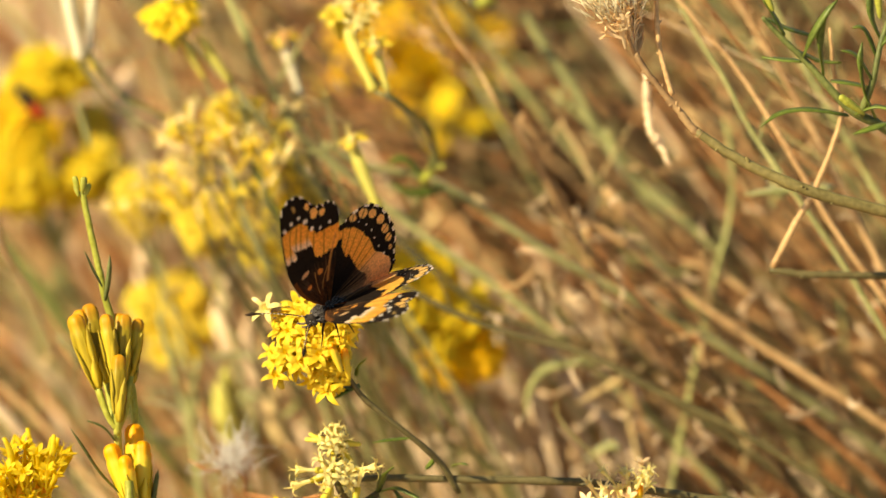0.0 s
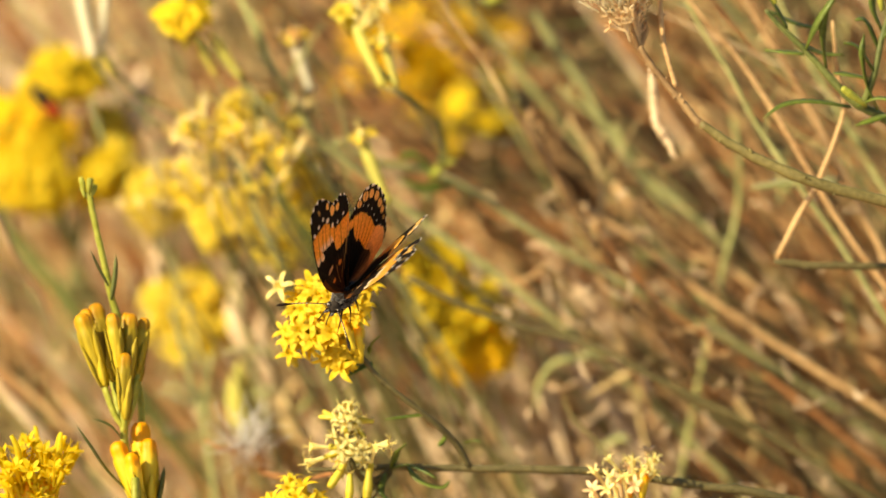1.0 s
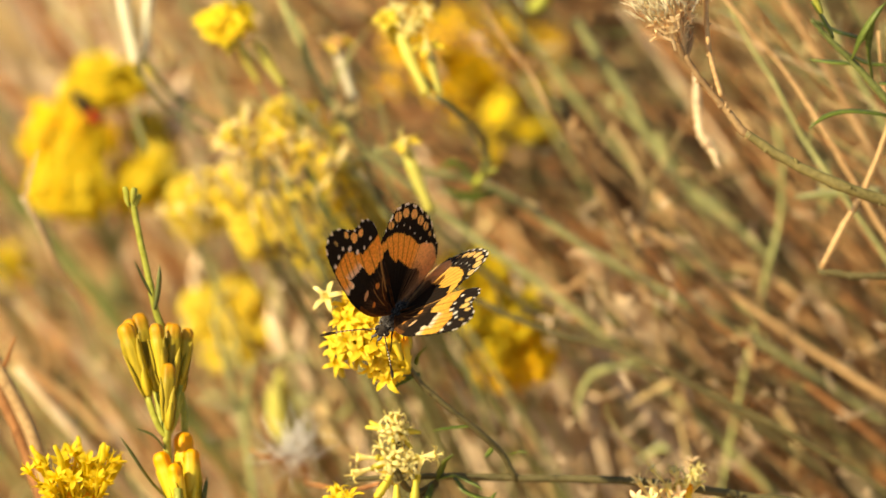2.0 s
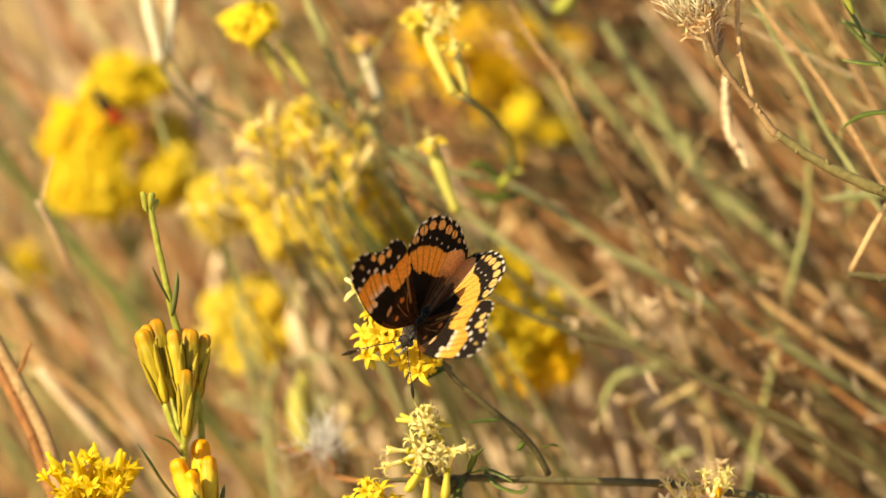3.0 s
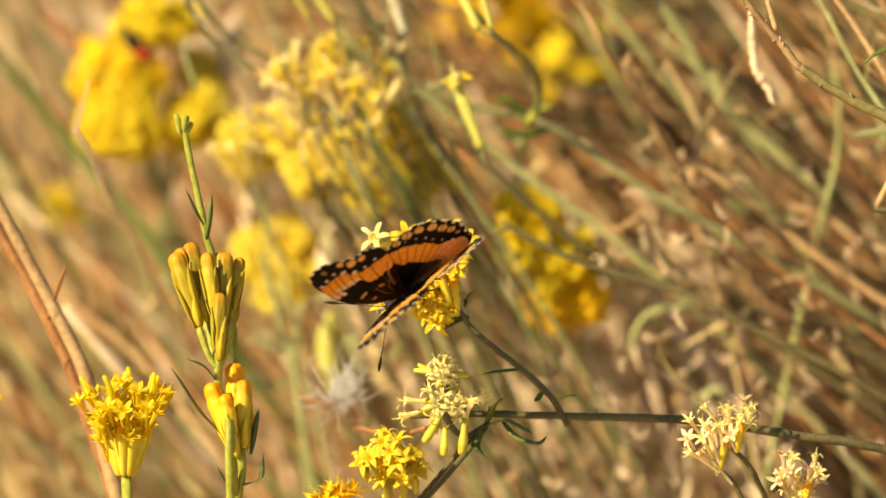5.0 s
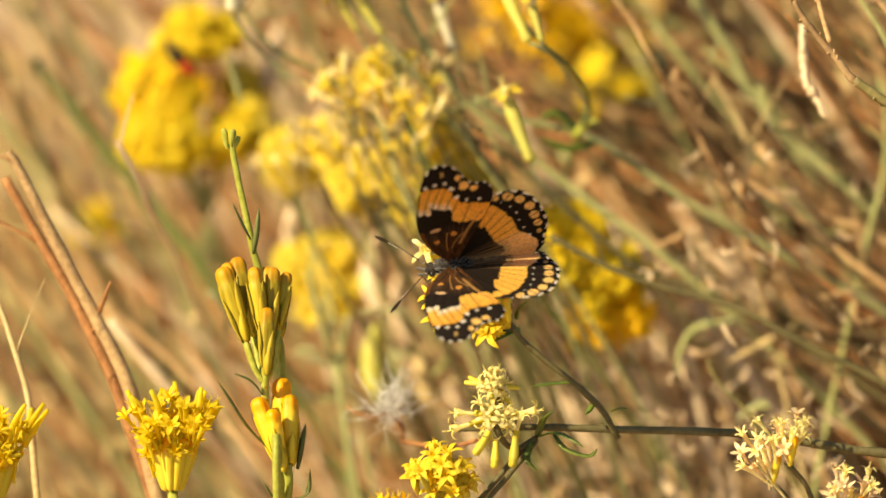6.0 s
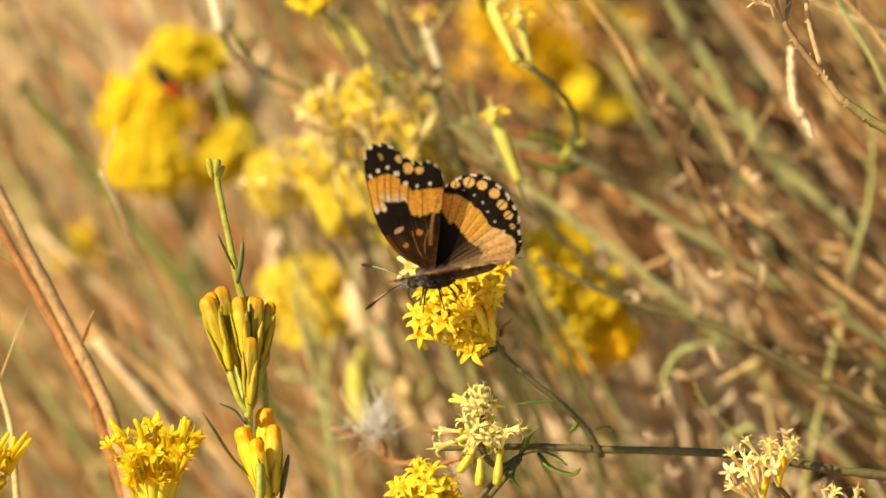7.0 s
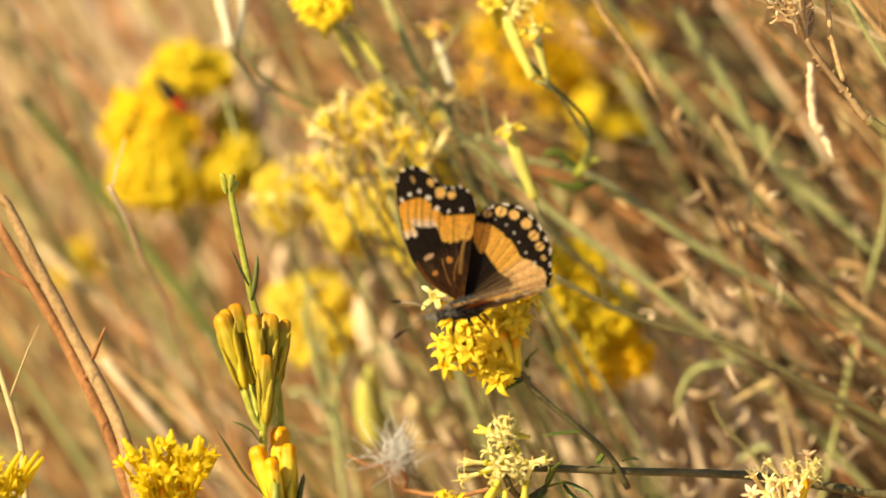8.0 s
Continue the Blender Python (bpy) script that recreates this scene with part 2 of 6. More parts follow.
def blade(shape, pts, width, thick, mat=0, n=8, normal=(0, 0, 1), profile=(0.3, 1.0, 0.9, 0.05), keel=0.3):
    """A narrow leaf or petal along pts: lens-shaped across, folded a little at its midrib."""
    line = smooth_line(pts, n)
    verts, faces = [], []
    for i, (c, s) in enumerate(line):
        d = (line[min(i + 1, n)][0] - line[max(i - 1, 0)][0]).normalized()
        nn = Vector(normal)
        nn = nn - d * nn.dot(d)
        nn = nn.normalized() if nn.length > 1e-6 else d.orthogonal().normalized()
        side = d.cross(nn)
        q = s * (len(profile) - 1)
        j = min(int(q), len(profile) - 2)
        w = width / 2 * (profile[j] + (profile[j + 1] - profile[j]) * (q - j))
        verts += [c - side * w + nn * keel * w, c + nn * thick / 2, c + side * w + nn * keel * w, c - nn * thick / 2]
    for i in range(n):
        for k in range(4):
            a, b = i * 4 + k, i * 4 + (k + 1) % 4
            faces.append((a, b, b + 4, a + 4))
    faces += [(3, 2, 1, 0), (n * 4, n * 4 + 1, n * 4 + 2, n * 4 + 3)]
    shape.put(verts, faces, mat)


def lathe(shape, profile, sides=10, mat=0, squash=1.0, ribs=0.0, base=(0, 0, 0)):
    """Rings of (radius, height) about z, closed at both ends; ribs: depth of lengthwise grooves."""
    verts, faces = [], []
    for r, z in profile:
        for k in range(sides):
            a = 2 * math.pi * k / sides
            q = r * (1 + ribs * (-1) ** k)
            verts.append((base[0] + q * math.cos(a), base[1] + q * squash * math.sin(a), base[2] + z))
    for i in range(len(profile) - 1):
        for k in range(sides):
            a, b = i * sides + k, i * sides + (k + 1) % sides
            faces.append((a, b, b + sides, a + sides))
    faces += [tuple(range(sides - 1, -1, -1)), tuple(range((len(profile) - 1) * sides, len(profile) * sides))]
    shape.put(verts, faces, mat)


def thing(name, base, label, category, group="", turn=None):
    """An Empty at a plan point, as the base of a thing with parts."""
    ob = new(name)
    ob.matrix_world = BASIS @ Matrix.Translation(loc(base)) @ (turn or Matrix())
    ob.empty_display_size = 0.005
    return tagged(ob, label, category, group)


def part(name, mesh, parent, m=None, label=""):
    ob = new(name, mesh)
    ob.parent = parent
    if m is not None:
        ob.matrix_local = m
    return tagged(ob, label)


def rel(base, pts):
    """Plan points as millimetres from base, in the bush's axes (v up, z to the camera's side)."""
    return [(p[0] - base[0], p[1] - base[1], base[2] - p[2]) for p in pts]


def aim(p, d, spin=0.0, scale=1.0):
    """A pose at p (millimetres) whose z axis points along d."""
    q = Vector(d).to_track_quat("Z", "Y").to_matrix().to_4x4()
    return Matrix.Translation(Vector(p) * 0.001) @ q @ Matrix.Rotation(spin, 4, "Z") @ Matrix.Scale(scale, 4)


# ---- single flowers, buds and leaves, shared by all the plants ----
def floret_mesh(name, mats, seed, lobes=2.1, droop=0.4, tube_length=7.0, style=0.9, width=1.15, pointed=False):
    """A star-shaped floret on its slender tube, throat at the origin, opening along z."""
    rnd, s = random.Random(seed), Shape()
    lathe(s, [(0.28, -tube_length), (0.42, -tube_length * 0.6), (0.5, -tube_length * 0.3), (0.8, -0.8), (1.0, 0.0), (0.7, -0.25), (0.3, -0.8)], 8, 0)
    for k in range(5):
        a = 2 * math.pi * k / 5 + rnd.uniform(-0.16, 0.16)
        l = lobes * rnd.uniform(0.82, 1.15)
        dr = droop * rnd.uniform(0.3, 1.5)
        ca, sa = math.cos(a), math.sin(a)
        pts = [(0.75 * ca, 0.75 * sa, -0.15), ((0.9 + l * 0.35) * ca, (0.9 + l * 0.35) * sa, 0.35), ((0.9 + l * 0.75) * ca, (0.9 + l * 0.75) * sa, 0.3 - dr * 0.5), ((0.8 + l) * ca, (0.8 + l) * sa, 0.1 - dr * 1.3)]
        blade(s, pts, width * rnd.uniform(0.9, 1.15), 0.05, 0, 6, (0, 0, 1), (0.9, 1.0, 0.72, 0.36, 0.02) if pointed else (0.8, 1.0, 0.85, 0.5, 0.03), 0.12)
    tube(s, [(0, 0, -1), (rnd.uniform(-.2, .2), rnd.uniform(-.2, .2), style)], (0.2, 0.26, 0.12), 5, 3, 1)
    for q in (-1, 1):
        tube(s, [(0, 0, style * 0.8), (q * 0.25, 0.1, style + 0.5), (q * 0.55, 0.2, style + 0.9)], (0.1, 0.09, 0.04), 4, 3, 1)
    return s.mesh(name, mats, False)


def bud_mesh(name, mat, seed, length=12.5, fat=1.62):
    """A closed slender flower bud, base at the origin, tip along z."""
    rnd, s = random.Random(seed), Shape()
    k, turn = rnd.uniform(0.94, 1.06), rnd.uniform(0, 6)
    rings = [(0.4, 0, 0), (0.72, 0.05, 0), (fat * 0.64, 0.2, 0.05), (fat * 0.84 * k, 0.45, 0.06), (fat * 0.97, 0.66, 0.06), (fat * 0.95, 0.76, 0.06), (fat * 0.80, 0.79, 0.10),
             (fat * 0.84, 0.87, 0.12), (fat * 0.74, 0.94, 0.16), (fat * 0.46, 0.985, 0.22), (0.2, 1.0, 0.1)]
    verts, faces, sides = [], [], 15
    for r, z, fold in rings:
        for i in range(sides):
            a = 2 * math.pi * i / sides
            q = r * (1 + fold * math.cos(5 * a + turn))
            verts.append((q * math.cos(a) + 0.12 * k * math.sin(z * 3), q * math.sin(a) * 0.92, z * length))
    for j in range(len(rings) - 1):
        for i in range(sides):
            a, b = j * sides + i, j * sides + (i + 1) % sides
            faces.append((a, b, b + sides, a + sides))
    faces += [tuple(range(sides - 1, -1, -1)), tuple(range((len(rings) - 1) * sides, len(rings) * sides))]
    s.put(verts, faces)
    return s.mesh(name, [mat])


def bract_mesh(mat, z0, z1, length=12.5, fat=1.62):
    """One long keeled bract that clasps a bud, on its +x side."""
    s = Shape()
    zs = [z0 + (z1 - z0) * f for f in (0, 0.3, 0.65, 1)]
    wide = [fat * along(z, (0, 0.2, 0.5, 0.75, 0.9, 1), (0.3, 0.66, 0.9, 1.0, 0.94, 0.6)) + 0.16 for z in zs]
    blade(s, [(r, 0, z * length) for r, z in zip(wide, zs)], fat * 1.3, 0.14, 0, 8, (1, 0, 0.1), (0.5, 1.0, 0.85, 0.1), -0.3)
    return s.mesh("bract", [mat])


def along(t, xs, ys):
    return float(np.interp(t, xs, ys))


FLORETS = [floret_mesh("floret", [PETAL_STAR, PETAL_STAR], i, 2.7, 0.35, 7.0, 0.9, 1.3, True) for i in range(5)]
FLORETS_FULL = [floret_mesh("gold_floret", [PETAL_GOLD, PETAL_GOLD], 60 + i, 2.4, 0.25, 7.0, 1.0, 2.0) for i in range(4)]
FLORETS_AMBER = [floret_mesh("amber_floret", [PETAL_DEEP, PETAL_DEEP], 80 + i, 2.4, 0.25, 7.0, 1.0, 2.0) for i in range(3)]
FLORETS_WIDE = [floret_mesh("wide_floret", [PETAL, PETAL], 70 + i, 2.4, 0.25, 7.0, 1.0, 2.0) for i in range(3)]
FLORETS_PALE = [floret_mesh("pale_floret", [PETAL_PALE, PETAL_PALE], 20 + i, 2.1, 0.3, 6.5, 1.2, 0.8) for i in range(3)]
FLORETS_DEEP = [floret_mesh("deep_floret", [PETAL_DEEP, PETAL], 30 + i, 3.3, -0.6, 6.5, 1.8, 0.9) for i in range(3)]
FLORETS_SPENT = [floret_mesh("spent_floret", [SPENT, SPENT], 40 + i, 1.7, -0.9, 11.0, 1.6, 0.8) for i in range(3)]
FLORETS_FADED = [floret_mesh("faded_floret", [PETAL, PETAL_PALE], 46 + i, 1.5, -0.6, 11.0, 1.4, 1.1) for i in range(2)]
FLORETS_CURLY = [floret_mesh("curly_floret", [PETAL_GOLD, PETAL_GOLD], 90 + i, 1.9, -0.7, 6.5, 2.2, 1.25) for i in range(4)]
FLORETS_DRY = [floret_mesh("dry_floret", [DRY_FLOWER, DRY_FLOWER], 50 + i, 2.1, -0.8, 5.0, 0.6, 1.2) for i in range(3)]
BUDS = [bud_mesh("bud", BUD, i) for i in range(3)]
BUDS_ORANGE = [bud_mesh("opening_bud", BUD_ORANGE, 10 + i, 11.0, 1.5) for i in range(2)]
CUPS = [bud_mesh("involucre", INVOLUCRE, 20 + i, 8.0, 1.25) for i in range(2)]
YELLOW_CUP = surface("yellow_cup", (0.58, 0.52, 0.08), (0.82, 0.75, 0.22), 1100, 0.5, 0.25, 0.25, streak=0.12)
LONG_CUPS = [bud_mesh("long_cup", YELLOW_CUP, 26, 8.0, 0.8), bud_mesh("pale_cup", CREAM_BUD, 27, 8.0, 0.72)]
BRACTS = [bract_mesh(BUD, 0.0, 0.42), bract_mesh(BUD, 0.12, 0.66), bract_mesh(BUD, 0.3, 0.80)]
BRACTS_ORANGE = [bract_mesh(BUD_ORANGE, 0.0, 0.45, 11.0, 1.5), bract_mesh(BUD_ORANGE, 0.2, 0.72, 11.0, 1.5)]


# ---- ground ----
def ground():
    n, s = 60, Shape()
    ring = [0, 150, 300, 500, 800, 1200, 1800, 2800, 4500, 8000, 20000, 80000, 400000]
    verts = [(0, 300, 0)]
    for r in ring[1:]:
        for k in range(n):
            a = 2 * math.pi * k / n
            h = 6 * noise.noise((r * math.cos(a) * 0.004, r * math.sin(a) * 0.004, 3)) if r < 5000 else 0
            verts.append((r * math.cos(a), 300 + r * math.sin(a), h))
    faces = [(0, 1 + k, 1 + (k + 1) % n) for k in range(n)]
    for j in range(len(ring) - 2):
        for k in range(n):
            a, b = 1 + j * n + k, 1 + j * n + (k + 1) % n
            faces.append((a, a + n, b + n, b))
    s.put(verts, faces)
    tagged(new("ground", s.mesh("ground", [SOIL])), "dry sandy ground strewn with litter under the bush", "ground", kind="structure")


ground()


# ---- stems ----
def height(p):
    """Metres over the ground of a plan point."""
    return (BASIS @ loc(p)).z


def rooted(pts, lean=(0, 0), pull=0.13, step=30):
    """The line led on in its own way, bending down under its weight until it meets the ground."""
    p, q = Vector(pts[-1]), Vector(pts[-2])
    d = (p - q).normalized()
    down = Vector((lean[0] * 0.002, -math.cos(TILT), math.sin(TILT) + lean[1] * 0.002)).normalized()
    out = list(pts)
    while height(p) > 0 and len(out) < 90:
        d = (d + down * pull).normalized()
        p = p + d * step
        out.append(tuple(p))
    return out


def stem(name, pts, radii, mat, label, category="stem", group="", to_earth=None, knots=0.12, sides=8, n=0, wobble=0.06, nodes=0, twigs=0):
    """One stem as a thing: a knotty tapered rod through plan points with leaf scars and side twigs; to_earth leads its foot down to the ground."""
    shown = len(pts)
    radii = list(radii)
    if to_earth is not None:
        full = rooted(pts, to_earth)
        line_r = [along(i, np.linspace(0, shown - 1, len(radii)), radii) for i in range(shown)] + [radii[-1] * (1 + 0.02 * k) for k in range(len(full) - shown)]
        pts, radii = full, line_r
    s, seed = Shape(), int(abs(pts[0][0] * 7 + pts[0][1] * 13)) + len(pts)
    base = pts[-1]
    root = thing(name, base, label, category, group)
    line = rel(base, pts)
    tube(s, line, radii, sides, n or 5 * (len(pts) - 1), 0, wobble, 1.0, seed, knots)
    part("stem", s.mesh("stem", [mat]), root)
    rnd = random.Random(seed + 5)
    way = smooth_line(line[:shown], 60)
    for k in range(nodes + twigs):
        i = rnd.randrange(2, 52)
        c, d = way[i][0], (way[i + 1][0] - way[i][0]).normalized()
        o = d.orthogonal().normalized()
        o.rotate(Matrix.Rotation(rnd.uniform(0, 6.28), 3, d))
        r = radii[0] * rnd.uniform(0.7, 1.1)
        s = Shape()
        if k < nodes:
            tube(s, [c, c + o * r * 1.0 - d * r * 0.2, c + o * r * rnd.uniform(1.5, 2.3) - d * r * rnd.uniform(0.2, 1.2)], (r * 0.7, r * 0.55, r * 0.2), 5, 3, 0, seed=k)
            part("leaf_scar", s.mesh("leaf_scar", [mat]), root)
        else:
            o = (o - d * rnd.uniform(0.4, 1.4)).normalized()
            l = rnd.uniform(5, 16)
            tube(s, [c, c + o * l * 0.5 + Vector((0, 0.6, 0)), c + o * l], (r * 0.6, r * 0.5, r * 0.25), 5, 6, 0, 0.08, seed=k)
            part("side_twig", s.mesh("side_twig", [mat]), root)
    return root


def leafy(root, base, leaves, mat, width=1.0, name="leaf"):
    for k, pts in enumerate(leaves):
        s = Shape()
        blade(s, rel(base, pts), width, width * 0.3, 0, 10, (0.2, 0.8, 0.5), (0.55, 1.0, 0.95, 0.8, 0.1), 0.25)
        part(name, s.mesh(name, [mat]), root)


def cluster(root, joint, axis, count, near, far, spread, kinds, cups, seed, scale=1.0, sag=0.25, faced=0.35, depth=1.0):
    """Florets, each on its cup and short stalk, fanned out from a joint about an axis."""
    rnd = random.Random(seed)
    ax = Vector(axis).normalized()
    q = ax.to_track_quat("Z", "Y")
    view = Vector((0, 0.25, 1))
    for k in range(count):
        z = 1 - (k + 0.5) / count * (1 - math.cos(radians(spread)))
        a = k * 2.39996 + rnd.uniform(-0.3, 0.3)
        r = math.sqrt(max(0, 1 - z * z))
        d = q @ Vector((r * math.cos(a), r * math.sin(a), z))
        d.z *= depth
        reach = rnd.uniform(near, far)
        throat = Vector(joint) + d * reach
        look_way = (d * (1 - faced) + view * faced + Vector((rnd.uniform(-1, 1), rnd.uniform(-1, 1) - sag, rnd.uniform(-1, 1))) * 0.3).normalized()
        f = part("floret", kinds[k % len(kinds)], root, aim(throat, look_way, rnd.uniform(0, 6.28), scale * rnd.uniform(0.85, 1.12)))
        back = throat - look_way * 6.0 * scale
        foot = Vector(joint) + d * 0.5
        if cups and (back - foot).length > 1.0:
            part("involucre", cups[k % len(cups)], root, aim(back - look_way * 2.2 * scale, look_way, rnd.uniform(0, 6.28), scale * 0.8))
    return root


def flower_head(name, joint, axis, count, near, far, spread, kinds, cups, seed, label, scale=1.0, stalk=None, stalk_mat=GREEN, stalk_r=(0.55, 0.7), category="flower", group="", to_earth=False, **more):
    """A head of florets with its stalk, standing on the stalk's foot."""
    if to_earth:
        full = rooted([joint] + list(stalk), (0, 450), 0.25, 40)
        stalk = full[1:]
    foot = stalk[-1] if stalk else joint
    root = thing(name, foot, label, category, group)
    j = rel(foot, [joint])[0]
    cluster(root, j, axis, count, near, far, spread, kinds, cups, seed, scale, **more)
    if stalk:
        s = Shape()
        tube(s, rel(foot, [joint] + list(stalk)), stalk_r, 7, 4 * len(stalk), 0, 0.05, 1.0, seed, 0.1)
        part("stalk", s.mesh("stalk", [stalk_mat]), root)
    return root


# ---- the flowering branch under the butterfly ----
SWAYING, NODDING = [], []
stem("branch", [(-13.9, -39.3, 8), (-6.2, -39.2, 8), (2.0, -38.9, 8), (15.6, -39.3, 8), (31.0, -39.6, 8), (40.7, -40.5, 8), (53.3, -42.4, 8), (62.7, -43.6, 8), (79.0, -47.4, 10)],
     (0.36, 0.55, 0.66, 0.72, 0.74, 0.76), OLIVE, "thin dark olive branch running level below the flower heads", "branch", to_earth=(120, 60), nodes=10, knots=0.2)
head = flower_head("rabbitbrush_flower", (-5.9, -15.9, 0), (-0.58, 0.74, 0.33), 104, 3.5, 11.2, 66, FLORETS, CUPS, 3,
                   "bright yellow rabbitbrush flower head of open star florets", 0.8,
                   [(-3.2, -19.6, 0), (-0.2, -23.5, 1), (7.5, -29.7, 3), (12.3, -34.3, 6), (15.2, -39.2, 8)], OLIVE, (0.4, 0.46, 0.52, 0.56), sag=0.15, faced=0.6, depth=0.6)
foot = (15.2, -39.2, 8)
leafy(head, foot, [[(-2.1, -19.1, 1), (-1.5, -17.4, 0), (-0.2, -16.0, -2)], [(7.5, -29.7, 3), (3.9, -30.0, 2), (0.6, -30.4, 1)], [(-1.5, -20.6, 1), (-3.7, -21.8, 0), (-6.6, -23.3, -1)], [(-1.3, -21.0, 1), (-4.2, -21.2, 0), (-6.5, -21.2, 0)], [(14.1, -34.6, 6), (15.5, -34.1, 4), (16.9, -34.3, 3)], [(11.2, -33.2, 6), (10.2, -34.6, 5), (9.6, -35.1, 4)]], LEAF, 1.0)
for p, d, k in (((-3.2, -19.6, -3), (-0.15, 0.95, 0.2), 0), ((-4.4, -18.4, -5), (-0.35, 0.9, 0.2), 1)):
    part("opening_bud", BUDS_ORANGE[k], head, aim(rel(foot, [p])[0], d, 0, 0.5), "orange half-open bud")
cluster(head, rel(foot, [(-6.2, -16.6, 0)])[0], (-0.25, -0.75, 0.6), 18, 2.5, 6.2, 38, FLORETS, CUPS, 8, 0.8, sag=0.15, faced=0.6, depth=0.6)
star = Vector(rel(foot, [(-17.3, -7.4, -2)])[0])
part("floret", FLORETS_PALE[0], head, aim(star, (-0.15, 0.35, 0.9), 0.3, 1.1))
s = Shape()
tube(s, [star - Vector((-1, 2.2, 5.8)), star + Vector((2.5, -5, -7)), rel(foot, [(-8.1, -16.2, 1)])[0]], (0.4, 0.45, 0.5), 6, 6, 0)
part("floret_stalk", s.mesh("floret_stalk", [INVOLUCRE]), head)
NODDING.append(head)

fade = thing("fading_flower", (1.5, -39.1, 8), "pale yellow fading flower spire with loose withered florets", "flower")
foot2 = (1.5, -39.1, 8)
s = Shape()
tube(s, rel(foot2, [(-5.4, -29.0, 1), (-5.3, -33.0, 1), (-5.0, -38.0, 1), (-2.3, -41.0, 5), foot2]), (0.5, 0.7, 0.6, 0.5, 0.45), 7, 18, 0, 0.05)
part("stalk", s.mesh("stalk", [OLIVE]), fade)
for k, (u, v, a, b, c) in enumerate(((-5.0, -27.6, 0.15, 1, 0.2), (-6.9, -28.0, -0.6, 0.8, 0.2), (-8.0, -30.0, -1, 0.1, 0.3), (-4.0, -29.8, 1, 0, 0.3), (-4.3, -31.7, 0.8, -0.4, 0.4), (-5.9, -29.0, -0.1, 0.3, 1), (-6.3, -30.9, -0.2, -0.2, 1), (-5.3, -30.1, 0.3, 0.1, 1), (-5.8, -27.9, -0.2, 0.9, 0.5), (-8.3, -32.8, -0.6, 0.7, 0.4), (-12.0, -34.8, -1, 0.05, 0.1), (-12.7, -37.6, -1, -0.3, 0.1), (-3.5, -34.0, 0.6, 0.7, 0.4), (-1.2, -35.1, 0.2, 0.9, 0.4), (1.2, -34.4, 1, 0.15, 0.3), (-6.9, -35.4, -0.3, 0.2, 1), (-7.5, -37.6, -0.3, -0.6, 0.7), (-5.3, -36.0, 0.2, 0.1, 1), (-2.9, -35.9, 0.5, 0.2, 0.9), (-6.6, -39.2, -0.2, -0.9, 0.4), (-3.1, -37.6, 0.3, -0.5, 0.8), (-5.9, -34.0, 0, 0.4, 0.9), (-4.2, -35.4, 0.3, 0.3, 0.9))):
    way = Vector((a, b, c)).normalized()
    part("floret", FLORETS_PALE[k % 3], fade, aim(rel(foot2, [(u, v, -1.5 * c)])[0], way, k * 1.3, 0.62 + 0.07 * (k % 4)))
    part("involucre", CUPS[k % 2], fade, aim(Vector(rel(foot2, [(u, v, -1.5 * c)])[0]) - way * 7.0, way, k, 0.52))
for u, v, d, size, mesh in ((-5.4, -39.4, (-0.05, -1, 0.2), 0.75, CUPS[1]), (-2.1, -38.6, (-0.1, -1, 0.2), 0.85, CUPS[0]), (-6.3, -37.6, (-0.5, -0.8, 0.2), 0.8, CUPS[1])):
    part("hanging_bud", mesh, fade, aim(rel(foot2, [(u, v, -1)])[0], d, 0, size * 0.8), "withered hanging bud")
NODDING.append(fade)
leafy(fade, foot2, [[(1.5, -39.1, 8), (2.7, -36.0, 4), (4.2, -34.5, 2)], [(1.5, -39.1, 8), (4.4, -38.3, 5), (7.5, -39.5, 3), (9.2, -40.5, 2)], [(0.6, -39.7, 6), (-0.2, -42.8, 4), (1.5, -44.6, 3)], [(4.4, -38.7, 6), (6.4, -41.1, 4), (10.2, -42.2, 3), (11.6, -40.9, 3)]], LEAF, 1.3)
fresh = flower_head("rabbitbrush_flower", (-13.8, -52.1, -2), (0.0, 0.95, 0.3), 30, 4.0, 12.6, 36, FLORETS, CUPS, 12,
                    "yellow flower head of open star florets beside the fading one", 0.74, [(-11.0, -53.7, 2), (-2.3, -44.3, 6), (1.5, -39.5, 8)], OLIVE, (0.4, 0.5), faced=0.4)
NODDING.append(fresh)
nub = flower_head("rabbitbrush_flower", (-23.8, -57.8, -2), (0.0, 0.98, 0.2), 9, 6.0, 9.0, 30, FLORETS_DEEP, CUPS, 14,
                  "small golden flower head just opening", 0.9, [(-21.5, -60.0, 2), (-12.9, -54.9, 6), (-0.4, -40.5, 8)], OLIVE, (0.4, 0.5), faced=0.15)
NODDING.append(nub)

